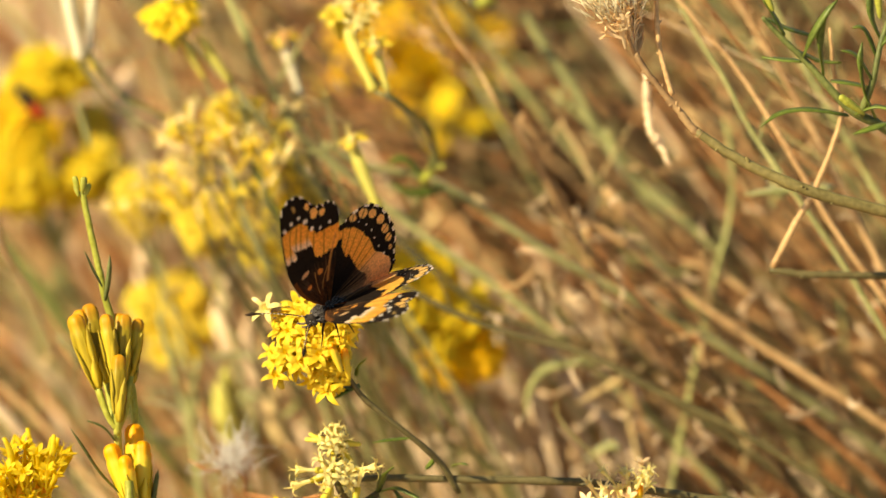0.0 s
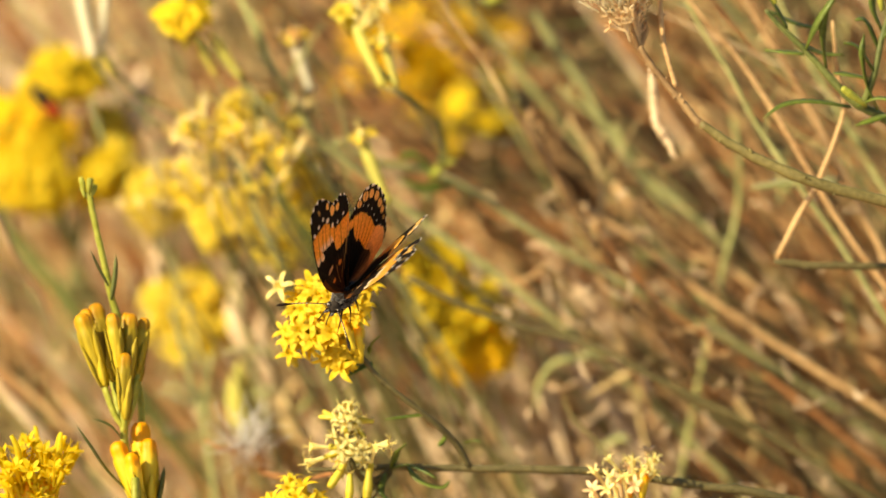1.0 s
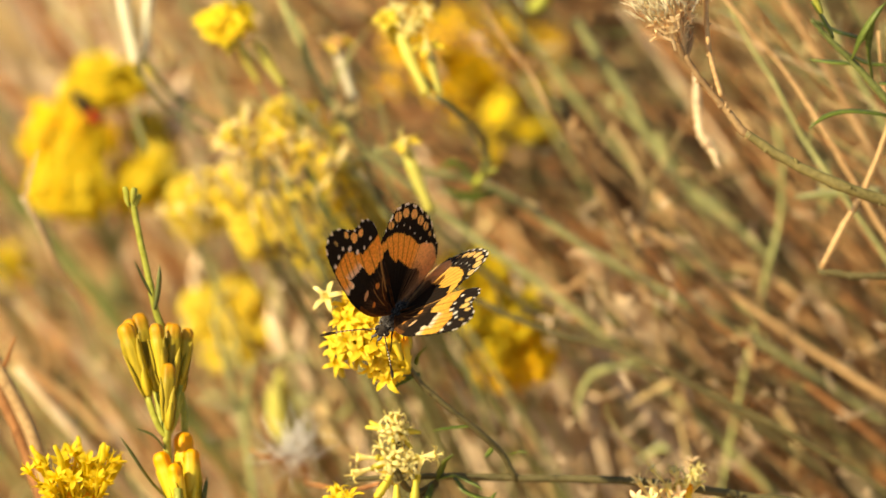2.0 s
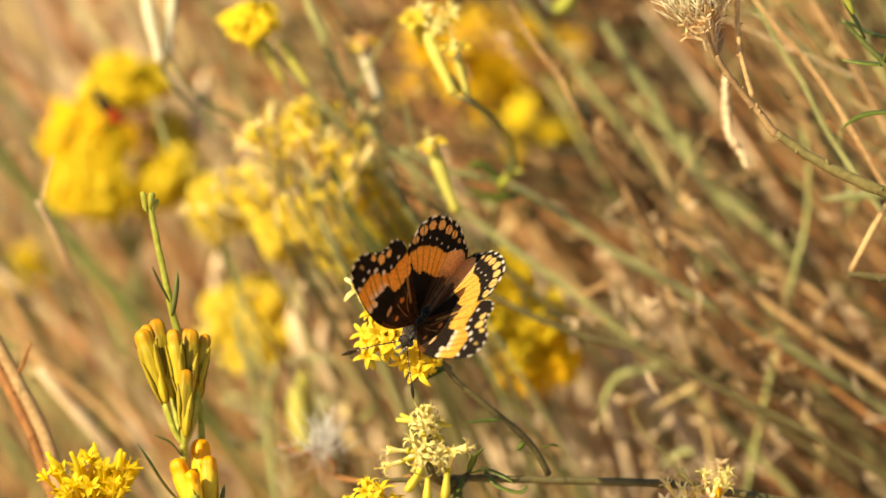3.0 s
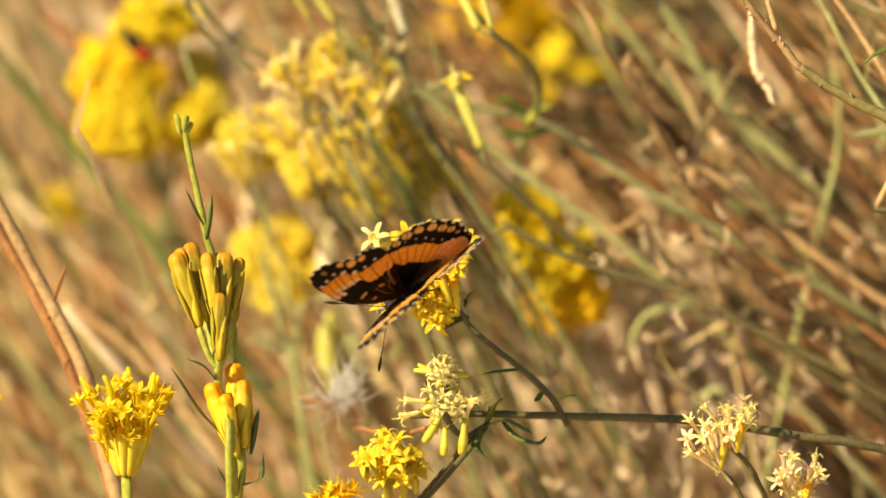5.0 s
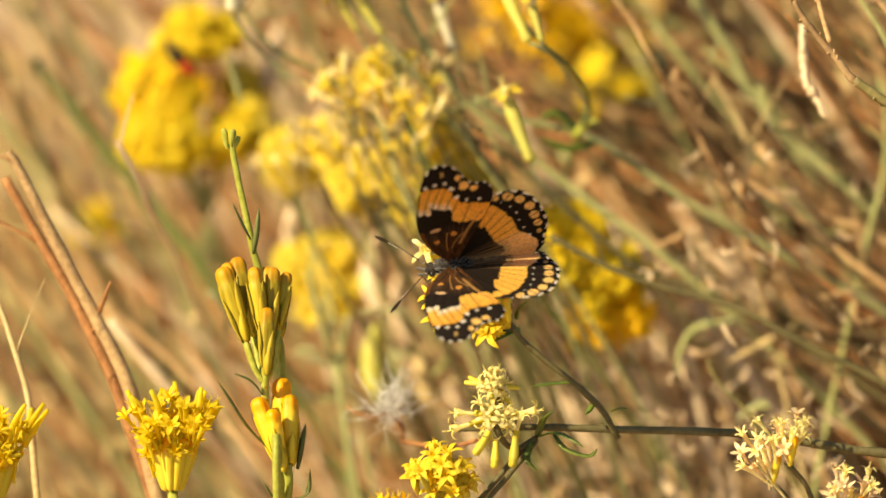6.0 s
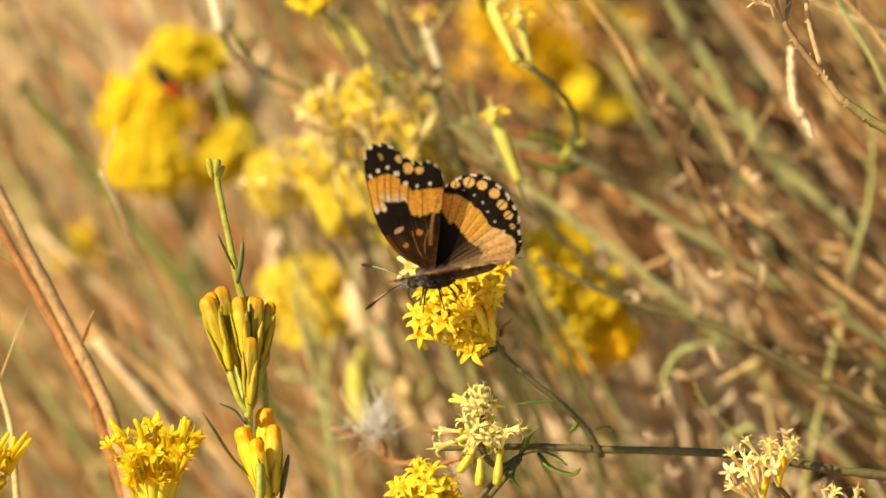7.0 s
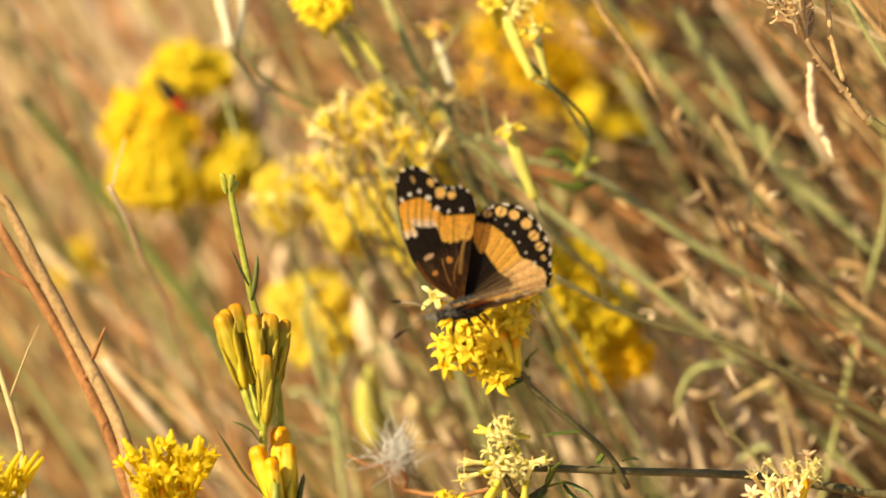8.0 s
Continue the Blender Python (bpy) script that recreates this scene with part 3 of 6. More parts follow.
# withered heads on the same branch
for joint, ax, n, sd, kinds, text in (((42.8, -44.7, 4), (0.0, 0.9, 0.4), 14, 21, FLORETS_PALE + FLORETS_DRY[:1], "withered cream and brown flower head on the branch"),
                                      ((40.1, -47.7, 6), (-0.4, 0.8, 0.4), 10, 22, FLORETS_SPENT + FLORETS_DRY, "withered brown and yellow flower head on the branch"),
                                      ((53.9, -54.7, 2), (-0.05, 0.95, 0.3), 18, 23, FLORETS_PALE + FLORETS_DRY, "withered cream flower head with curled florets")):
    w = flower_head("withered_flower", joint, ax, n, 2.5, 10.0, 34, kinds, None, sd, text, 0.66, [(joint[0] + 3, joint[1] - 3, 7), (joint[0] + 6, joint[1] - 9, 9)], OLIVE, (0.4, 0.5), faced=0.1)
    f = rel((joint[0] + 6, joint[1] - 9, 9), [joint])[0]
    part("opening_bud", BUDS_ORANGE[0], w, aim((f[0] + 0.6, f[1] - 0.5, f[2] + 1.0), (0.15, 0.9, 0.3), 0, 0.5), "orange bud among dry florets")

stem("dark_twig", [(31.6, -28.2, 60), (32.5, -30.8, 60), (34.8, -33.9, 60), (38.0, -36.9, 60), (41.0, -41.0, 60)], (0.2, 0.32, 0.36, 0.36), TWIG, "short curved brown twig of the bush", "twig", to_earth=(60, 40), nodes=2)

# seed fluff
fl = thing("seed_fluff", (-21.9, -41.0, 45), "white fluffy seed head on a bent dry stalk", "seed head")
s, rnd = Shape(), random.Random(5)
c0 = Vector(rel((-21.9, -41.0, 45), [(-23.8, -35.9, 42)])[0])
for k in range(150):
    d = Vector((rnd.gauss(0.05, 0.6), rnd.gauss(0.6, 0.7), rnd.gauss(0, 0.7))).normalized()
    l, bow = rnd.uniform(2.5, 8.5), Vector((rnd.gauss(0, 0.8), rnd.gauss(0.3, 0.6), rnd.gauss(0, 0.8)))
    c1 = c0 + Vector((rnd.gauss(0, 1.2), rnd.gauss(0, 1.4), rnd.gauss(0, 1.2)))
    tube(s, [c1, c1 + d * l * 0.5 + bow, c1 + d * l], (0.07, 0.06, 0.025), 3, 4, 0, seed=k)
part("fluff", s.mesh("fluff", [FLUFF]), fl)
s = Shape()
tube(s, [c0, c0 + Vector((-4, -1, 0)), c0 + Vector((-8, 1, -2))], (0.3, 0.4, 0.2), 5, 4, 0)
tube(s, [c0, c0 * 0.5 + Vector((1, 0, 0)), (0, 0, 0)], (0.35, 0.4, 0.4), 5, 6, 0)
tube(s, [(0, 0, 0), rel((-21.9, -41.0, 45), [(-14.0, -41.6, 30)])[0], rel((-21.9, -41.0, 45), [(-8.1, -39.6, 9)])[0]], (0.4, 0.4, 0.4), 5, 6, 0)
part("stalk", s.mesh("stalk", [BROWN]), fl)
NODDING.append(fl)

# ---- the stalk of buds ----
foot = grounded((-42.1, -68.0, 0), (5, 20))
buds = thing("bud_stalk", foot, "green stalk with a sheaf of yellow-green and orange buds", "plant")
s = Shape()
tube(s, rel(foot, [(-50.5, 7.6, 2), (-49.4, 2.0, 2), (-47.7, -5.7, 2), (-46.2, -12.4, 3), (-42.9, -23.0, 4), (-41.8, -30.7, 4), (-41.6, -42.2, 3), (-41.7, -53.7, 2), (-42.1, -68.0, 0), foot]), (0.55, 0.55, 0.6, 0.62, 0.6, 0.6, 0.64, 0.7, 0.9), 9, 60, 0, 0.04, 1.0, 4, 0.1)
tube(s, rel(foot, [(-44.6, -32.0, -1), (-44.3, -37.3, 0), (-42.5, -47.0, 2), (-41.7, -53.7, 2)]), (0.7, 0.62, 0.6), 8, 16, 0)
part("stem", s.mesh("stem", [BRIGHT_GREEN]), buds)
GREEN_BUD = bud_mesh("green_bud", BRIGHT_GREEN, 61)
TIP_BUD = bud_mesh("tip_bud", BRIGHT_GREEN, 62, 12.5, 2.5)
top = rel(foot, [(-50.6, 8.0, 1)])[0]
for k in range(5):
    a = k * 1.26
    part("tip_bud", TIP_BUD, buds, aim((top[0] + 0.62 * math.cos(a), top[1] - 1.4 + 0.5 * (k % 3), top[2] + 0.62 * math.sin(a)), (0.34 * math.cos(a), 1, 0.34 * math.sin(a)), a, (0.19, 0.24, 0.21)[k % 3]), "small closed green bud")
for base, tip, k in (((-47.7, -25.6, -2), (-51.8, -13.1, -3), 0), ((-46.5, -24.9, 2), (-49.6, -11.4, 3), 1), ((-44.8, -24.8, -2), (-46.5, -13.1, -3), 2), ((-44.4, -24.0, 3), (-44.5, -13.0, 4), 0), ((-43.7, -24.8, -1), (-43.2, -13.1, -1), 1),
                     ((-42.4, -23.9, 0), (-41.1, -13.9, 1), 2), ((-42.2, -24.9, 2), (-41.9, -15.3, 3), 0), ((-44.2, -31.2, -4), (-44.1, -19.8, -4), 1), ((-48.4, -24.9, 2), (-51.3, -12.4, 2), 2)):
    b, t = Vector(rel(foot, [base])[0]), Vector(rel(foot, [tip])[0])
    bud = part("bud", BUDS[k], buds, aim(b, t - b, k, (t - b).length / 12.5))
    for i in range(6):
        part("bract", BRACTS[i // 2], bud, Matrix.Rotation(i * 2.2 + k, 4, "Z"))
    s = Shape()
    j = rel(foot, [(-44.6, -32.5, -1)])[0]
    tube(s, [b + (t - b) * 0.06, (b + Vector(j)) * 0.5 + Vector((0, -1.2, 0)), j], (0.55, 0.5, 0.55), 6, 6, 0)
    part("bud_stalk", s.mesh("bud_stalk", [BRIGHT_GREEN]), buds)
for base, tip, k in (((-41.5, -46.8, -2), (-45.9, -34.9, -3), 0), ((-40.9, -46.5, 1), (-41.9, -31.6, 1), 1), ((-40.2, -45.8, -2), (-40.4, -34.4, -1), 0), ((-41.3, -47.2, -4), (-43.3, -36.7, -5), 1), ((-40.2, -46.5, 2), (-40.2, -35.9, 2), 0)):
    b, t = Vector(rel(foot, [base])[0]), Vector(rel(foot, [tip])[0])
    bud = part("opening_bud", BUDS_ORANGE[k], buds, aim(b, t - b, k, (t - b).length / 11.0), "bud opening into an orange tip")
    for i in range(4):
        part("bract", BRACTS_ORANGE[i // 2], bud, Matrix.Rotation(i * 1.9 + k, 4, "Z"))
s = Shape()
tube(s, rel(foot, [(-40.8, -46.1, -1), (-40.5, -49.8, 0), (-41.5, -54.7, 2)]), (0.9, 0.7, 0.8), 7, 8, 0)
part("bud_stalk", s.mesh("bud_stalk", [BRIGHT_GREEN]), buds)
leafy(buds, foot, [[(-42.9, -44.4, -2), (-47.2, -40.0, -4), (-50.2, -35.4, -5), (-52.2, -32.3, -5)], [(-45.0, -34.4, -1), (-46.8, -32.2, -3), (-49.5, -30.9, -4)], [(-47.2, -8.5, 1), (-48.7, -5.7, 0), (-50.0, -2.6, -1)], [(-46.7, -10.9, 1), (-46.0, -6.6, 0), (-45.8, -3.2, 0)], [(-39.1, -46.9, 0), (-38.3, -42.1, 0), (-37.8, -39.3, 1)], [(-41.7, -53.7, 1), (-43.5, -51.2, -1), (-44.6, -49.2, -2)], [(-41.5, -52.2, 1), (-37.6, -51.2, -1), (-36.9, -46.8, -2)]], GREEN, 0.95)
SWAYING.append(buds)

for joint, sd in (((-59.9, -49.9, -2), 31), ((-90.2, -52.5, -2), 33)):
    foot = grounded(joint, (12, 20))
    fh = flower_head("golden_flower", joint, (-0.04, 0.98, 0.2), 64, 7.0, 15.4, 33, FLORETS_CURLY, None, sd,
                     "golden yellow flower head with spiky florets on long cups", 0.7, [(joint[0] + 3, joint[1] - 60, 0), foot], BRIGHT_GREEN, (0.9, 1.0, 1.2), faced=0.2, sag=0.0, group="golden flower heads")
    f = Vector(rel(foot, [joint])[0])
    rnd = random.Random(sd)
    for k in range(9):
        a = k * 0.7 + 0.4
        d = Vector((0.26 * math.cos(a), 1, 0.26 * math.sin(a)))
        part("bud", BUDS_ORANGE[k % 2], fh, aim(f + Vector((1.3 * math.cos(a), -0.6, 1.3 * math.sin(a))), d, a, 0.85), "long yellow involucre")
    for k in range(9):
        a = k * 2.4
        d = Vector((0.55 * math.cos(a) * rnd.uniform(0.5, 1.2), 1, 0.4 * math.sin(a))).normalized()
        s = Shape()
        tube(s, [f + d * 11, f + d * 15, f + d * rnd.uniform(16.5, 19.5) + Vector((rnd.uniform(-1, 1), 0, 0))], (0.6, 0.55, 0.35), 6, 6, 0, 0.05, seed=k)
        part("style", s.mesh("style", [PETAL_GOLD]), fh)
    SWAYING.append(fh)

# ---- the curved twig with a dry seed head, and the green sprig ----
twig = stem("curved_twig", [(53.8, 19.6, 0), (59.1, 15.9, 0), (65.8, 12.4, 0), (75.2, 8.7, 0), (89.9, 4.7, 2)],
            (0.74, 0.84, 0.92, 0.98, 1.04), TWIG, "curved olive-brown twig carrying a dry seed plume", "twig", to_earth=(160, 60), knots=0.2, nodes=14, sides=10)
tw_base = Vector(BASIS.inverted() @ twig.matrix_world.translation) * 1000
tw_base = (tw_base.x, tw_base.y, -tw_base.z)
s = Shape()
upper = rel(tw_base, [(43.5, 32.7, 0), (45.8, 29.1, 0), (49.5, 24.6, 0), (53.3, 20.0, 0), (54.5, 19.1, 0)])
tube(s, upper, (0.48, 0.52, 0.56, 0.66, 0.68), 10, 34, 0, 0.09, 1.0, 6, 0.3)
part("dry_tip", s.mesh("dry_tip", [BARK]), twig, label="dry reddish brown upper end")
rnd = random.Random(15)
for k in range(15):
    q = smooth_line(upper, 50)
    i = rnd.randrange(1, 48)
    c, d = q[i][0], (q[i + 1][0] - q[i][0]).normalized()
    o = d.orthogonal().normalized()
    o.rotate(Matrix.Rotation(rnd.uniform(0, 6.28), 3, d))
    s = Shape()
    tube(s, [c, c + o * 0.55, c + o * rnd.uniform(0.7, 1.05) - d * rnd.uniform(0.2, 0.7)], (0.42, 0.34, 0.14), 5, 3, 0)
    part("leaf_scar", s.mesh("leaf_scar", [BARK]), twig)
dry = flower_head("dry_seed_plume", (43.7, 32.1, 0), (-0.35, 0.93, 0.12), 9, 5.5, 10.0, 34, FLORETS_DRY, None, 41, "dry straw-coloured seed plume with papery curled bracts", 0.6, faced=0.0, sag=0.0)
rnd = random.Random(42)
for k in range(64):
    s, a = Shape(), k * 2.4
    h, r = 0.5 + 0.16 * k, 0.5 + 0.055 * k
    x, z, l = math.cos(a) * r, math.sin(a) * r, rnd.uniform(2.6, 4.6)
    lean = -0.33 * h
    blade(s, [(x * 0.5 + lean * 0.8, h, z * 0.5), (x + lean - 0.3, h + l * 0.5, z), (x * 1.7 + lean - 0.7 + rnd.gauss(0, 0.4), h + l * 0.85, z * 1.7), (x * 2.3 + lean - 1.0 + rnd.gauss(0, 0.6), h + l + rnd.gauss(-0.2, 0.5), z * 2.3)], rnd.uniform(0.6, 1.1), 0.14, 0, 6, (math.cos(a), 0.2, math.sin(a)), (0.6, 1.0, 0.8, 0.08), -0.3)
    part("bract", s.mesh("bract", [DRY_FLOWER]), dry)
s = Shape()
for k in range(200):
    d = Vector((-0.35 + rnd.gauss(0, 0.26), 0.93, 0.12 + rnd.gauss(0, 0.26))).normalized()
    a, l = rnd.uniform(8, 13), rnd.uniform(2, 4.5)
    c, e = d * a, (d + Vector((rnd.gauss(0, 0.28), 0, rnd.gauss(0, 0.28)))).normalized()
    tube(s, [c, c + e * l * 0.6, c + e * l + Vector((rnd.gauss(0, 0.4), 0, 0))], (0.14, 0.12, 0.05), 3, 3, 0, seed=k)
part("pappus", s.mesh("pappus", [CREAM_BUD]), dry, label="soft cream bristles")
for k in range(5):
    s = Shape()
    tube(s, [(0, 0, 0), (-0.5 - k * 0.6 + 1.4, 5, 0.8 * k - 2), (-5.5 + k * 1.6, 11, 1.6 * k - 3)], (0.38, 0.28, 0.15), 5, 6, 0)
    part("seed_stalk", s.mesh("seed_stalk", [TAN]), dry)
stem("dry_twig", [(46.9, 48.1, 2), (47.2, 40.5, 2), (47.5, 34.7, 1), (48.5, 29.8, 0), (49.7, 25.8, -1)], (0.5, 0.42, 0.4, 0.46), TAN, "slender tan dry twig rising from the curved twig", "twig", nodes=3)
spr_foot = grounded((107.6, 2.0, 5), (60, 60))
sprig = thing("green_sprig", spr_foot, "fresh green sprig of narrow leaves", "sprig")
s = Shape()
tube(s, rel(spr_foot, [(65.3, 39.0, 5), (68.0, 36.0, 5), (72.4, 31.7, 5), (76.5, 27.1, 5), (80.8, 22.8, 5), (88.3, 18.4, 5), (107.6, 2.0, 5), spr_foot]), (0.4, 0.5, 0.6, 0.75, 0.85, 1.0, 1.2), 8, 40, 0, 0.03)
tube(s, rel(spr_foot, [(81.7, 22.2, 4), (83.7, 28.0, 2), (84.9, 33.7, 2), (87.2, 40.5, 4), (88.4, 46.4, 6)]), (0.7, 0.55, 0.5, 0.4), 7, 16, 0)
part("stem", s.mesh("stem", [GREEN]), sprig)
leafy(sprig, spr_foot, [
    [(79.6, 22.2, 3), (75.5, 22.8, 1), (71.4, 23.1, 0), (67.6, 22.4, -1), (64.4, 20.3, -2)],
    [(72.1, 32.1, 4), (73.6, 35.7, 2), (75.9, 39.5, 1), (77.8, 41.8, 1)],
    [(75.6, 29.0, 5), (74.8, 33.8, 3), (75.1, 37.6, 2), (76.2, 40.4, 1)],
    [(72.0, 31.4, 6), (69.1, 31.6, 6), (65.3, 32.2, 7)],
    [(76.8, 28.1, 6), (80.2, 27.6, 6), (84.1, 26.9, 7)],
    [(84.3, 21.8, 4), (82.3, 26.0, 2), (81.3, 30.8, 0), (81.8, 34.6, 0)],
    [(86.2, 20.8, 3), (83.1, 19.8, 1), (80.2, 19.0, 0)]], LEAF, 1.6)
leafy(sprig, spr_foot, [
    [(69.0, 35.8, 5), (66.8, 39.6, 4), (65.2, 42.0, 3)],
    [(71.0, 33.4, 6), (75.0, 31.5, 8), (79.0, 31.3, 9)],
    [(66.2, 38.7, 6), (70.2, 36.8, 8), (76.1, 35.4, 9)],
    [(83.7, 28.0, 2), (80.7, 32.2, 0), (78.2, 33.1, -1)],
    [(84.4, 31.8, 2), (82.2, 36.6, 1), (80.2, 37.0, 0)],
    [(84.9, 33.7, 2), (87.9, 37.5, 1), (89.9, 42.3, 1)],
    [(85.2, 34.7, 3), (83.2, 39.5, 2), (83.7, 45.3, 2)],
    [(81.0, 22.4, 4), (84.2, 23.6, 2), (87.9, 22.7, 1)]], LEAF, 1.6)
for p, d in (((82.2, 22.4, 1), (-0.7, 0.5, 0.3)), ((84.8, 38.5, 0), (-0.1, 1, 0.2)), ((67.0, 39.9, 3), (-0.4, 0.9, 0.1))):
    part("leaf_bud", GREEN_BUD, sprig, aim(rel(spr_foot, [p])[0], d, 0, 0.45), "pale green leaf bud")
bent = stem("bent_dry_twig", [(77.4, 37.4, 14), (78.3, 29.1, 16), (79.6, 22.3, 18), (75.9, 11.3, 20), (71.8, 3.6, 22), (68.2, -3.6, 24)], (0.28, 0.34, 0.42, 0.5, 0.55, 0.6), TAN, "thin bent dry tan twig", "twig", nodes=6, knots=0.2)
stem("dark_branch", [(67.6, -4.0, 24), (73.8, -4.8, 24), (82.2, -5.0, 25), (96.2, -5.8, 28)], (0.55, 0.6, 0.65, 0.7), OLIVE, "dark olive branch with a knotted broken end", "branch", to_earth=(120, 60), nodes=4, knots=0.25)


# ---- the bush behind ----
G = "stems of the bush"


def bush_stem(pts, radii, mat, text):
    stem("bush_stem", pts, [0.58 * r for r in radii], mat, text, "stem", G, to_earth=(60, 40), nodes=5, twigs=2)


bush_stem([(-29.6, 52.3, 88), (-26.5, 43.9, 88), (-23.2, 36.6, 88), (-19.7, 29.3, 88), (-15.0, 21.5, 88), (-8.8, 15.6, 90), (8.0, 2.2, 95), (22.7, -8.3, 98)], (1.1, 1.2, 1.25, 1.2), GREY_GREEN, "felted grey-green stem of the bush")
bush_stem([(-9.8, 18.6, 84), (-2.5, 14.9, 86), (9.2, 12.2, 88), (18.4, 7.2, 90), (31.0, -1.2, 92), (46.8, -9.9, 95), (67.1, -21.0, 100)], (1.0, 1.1, 1.2, 1.2), GREY_GREEN, "felted grey-green stem of the bush")
bush_stem([(-20.4, 16.9, 95), (-6.7, 9.6, 95), (8.0, -2.5, 95), (18.5, -10.9, 95), (31.1, -16.7, 95), (43.7, -22.2, 95), (57.3, -30.9, 95), (75.2, -43.0, 95)], (0.6, 0.8, 0.9, 1.0), OLIVE, "olive stem leaning across the bush")
bush_stem([(3.7, -6.5, 60), (11.8, -10.9, 60), (22.0, -15.1, 60), (37.2, -19.4, 60), (48.4, -25.3, 60), (64.7, -33.4, 60)], (0.8, 0.9, 1.0, 1.1), OLIVE, "dark olive stem leaning across the bush")
bush_stem([(35.3, 6.4, 95), (45.8, 0.1, 95), (57.3, -9.3, 95), (67.8, -16.9, 95), (82.3, -26.4, 95), (96.2, -35.6, 95)], (0.9, 1.05, 1.1, 1.1), TAN, "dry pinkish tan stem leaning across the bush")
bush_stem([(9.9, 44.2, 70), (12.9, 39.1, 70), (18.1, 31.9, 70), (22.2, 24.7, 70), (28.9, 14.7, 90), (37.3, 4.4, 125), (52.1, -13.3, 165)], (0.39, 0.55, 0.62, 0.78), TAN, "dry tan stem with a frayed tip")
bush_stem([(26.7, 24.1, 86), (26.5, 20.4, 86), (30.9, 11.6, 88), (36.2, 1.2, 92), (41.6, -12.5, 96)], (0.78, 0.78, 0.88, 0.88), TAN, "dry tan stem of the bush")
bush_stem([(33.9, 22.8, 100), (38.6, 14.9, 100), (40.2, 7.5, 100), (38.6, 0.1, 100), (41.8, -12.6, 100)], (0.7, 0.9, 0.9, 0.9), STRAW, "straw-coloured stem of the bush")
stem("dead_stalk", [(47.2, 30.6, 45), (47.6, 27.0, 45), (47.5, 24.2, 46), (48.2, 20.7, 45), (49.6, 18.2, 45), (51.6, 14.3, 44)], (0.45, 0.7, 0.8, 0.65, 0.8, 0.4), PALE, "bleached crooked dead stalk caught in the bush", "twig", "loose twigs of the bush", nodes=4, knots=0.3, wobble=0.25)
stem("broken_stem", [(42.7, 21.8, 110), (44.8, 16.6, 110), (48.6, 11.8, 112), (55.0, 6.5, 112), (65.7, -3.1, 112)], (0.83, 0.91, 0.83, 0.83, 0.3), GREY_GREEN, "broken felted grey-green stem caught in the bush", "twig", "loose twigs of the bush", nodes=4)
stem("swollen_twig", [(42.4, 10.5, 107), (45.8, 6.5, 107), (50.5, 1.2, 107), (53.7, -2.9, 107), (62.2, -4.6, 107), (70.7, -10.5, 107)], (0.90, 0.84, 0.66, 0.66, 0.66), TAN, "tan stem with a swollen tip", "twig", "loose twigs of the bush", nodes=3)
bush_stem([(49.5, 48.0, 40), (55.5, 40.0, 40), (61.4, 33.2, 40), (66.4, 26.0, 40), (70.4, 19.5, 40), (74.4, 12.6, 40), (81.5, 1.1, 42), (93.8, -15.9, 45)], (0.6, 0.7, 0.8, 0.9, 1.0), TAN, "dry pinkish tan stem of the bush")
bush_stem([(50.7, 48.2, 45), (56.2, 37.2, 45), (60.7, 30.2, 45), (65.7, 20.6, 45), (71.8, 11.6, 45), (82.0, -2.9, 48), (92.2, -20.0, 50)], (0.6, 0.7, 0.8, 0.9), GREY_GREEN, "grey-green stem of the bush")
bush_stem([(62.7, 47.0, 62), (66.8, 39.8, 62), (72.9, 29.6, 62), (79.0, 18.4, 62), (87.2, 2.1, 62)], (0.7, 0.9, 1.0, 1.0), TAN, "dry tan stem of the bush")
bush_stem([(69.2, 49.6, 75), (72.8, 41.3, 75), (76.9, 33.1, 75), (84.1, 20.7, 75), (94.4, 2.2, 75)], (0.9, 1.0, 1.1), GREY_GREEN, "grey-green stem of the bush")
bush_stem([(64.5, 23.3, 100), (65.8, 14.9, 100), (65.2, 4.3, 100), (62.0, -8.3, 100)], (0.8, 0.8, 0.9, 0.9), GREY_GREEN, "grey-green upright stem of the bush")
bush_stem([(38.1, 48.3, 175), (44.5, 39.7, 175), (51.0, 31.1, 175), (60.6, 17.1, 175), (76.8, -8.5, 175)], (0.9, 1.2, 1.2), PALE, "bleached stem of the bush")
stem("broken_stem", [(27.4, 43.9, 115), (32.7, 35.4, 115), (38.1, 27.4, 115), (42.3, 19.4, 115), (55.2, 2.2, 115)], (0.74, 0.91, 0.91, 0.3), GREY_GREEN, "broken felted grey-green stem caught in the bush", "twig", "loose twigs of the bush", nodes=4)
bush_stem([(19.1, 51.0, 130), (24.5, 43.5, 130), (35.3, 41.3, 130), (42.8, 43.4, 128)], (0.4, 0.45, 0.4), GREEN, "thin curved green twig")
bush_stem([(-33.6, -21.3, 115), (-35.2, -32.0, 115), (-33.6, -44.8, 115), (-30.4, -59.8, 115)], (0.9, 1.0, 1.2), GREY_GREEN, "pale green stalk of a flower head")
bush_stem([(-41.1, -12.7, 115), (-38.4, -23.4, 115), (-34.6, -37.3, 115), (-32.5, -55.5, 115)], (1.0, 1.1, 1.2), GREY_GREEN, "pale green stalk of a flower head")
stem("dead_leaf", [(65.3, -30.6, 105), (68.5, -35.9, 105), (67.9, -43.3, 105)], (0.66, 0.60, 0.36), STRAW, "straw-coloured dead leaf on the bush", "twig", "loose twigs of the bush", nodes=3)
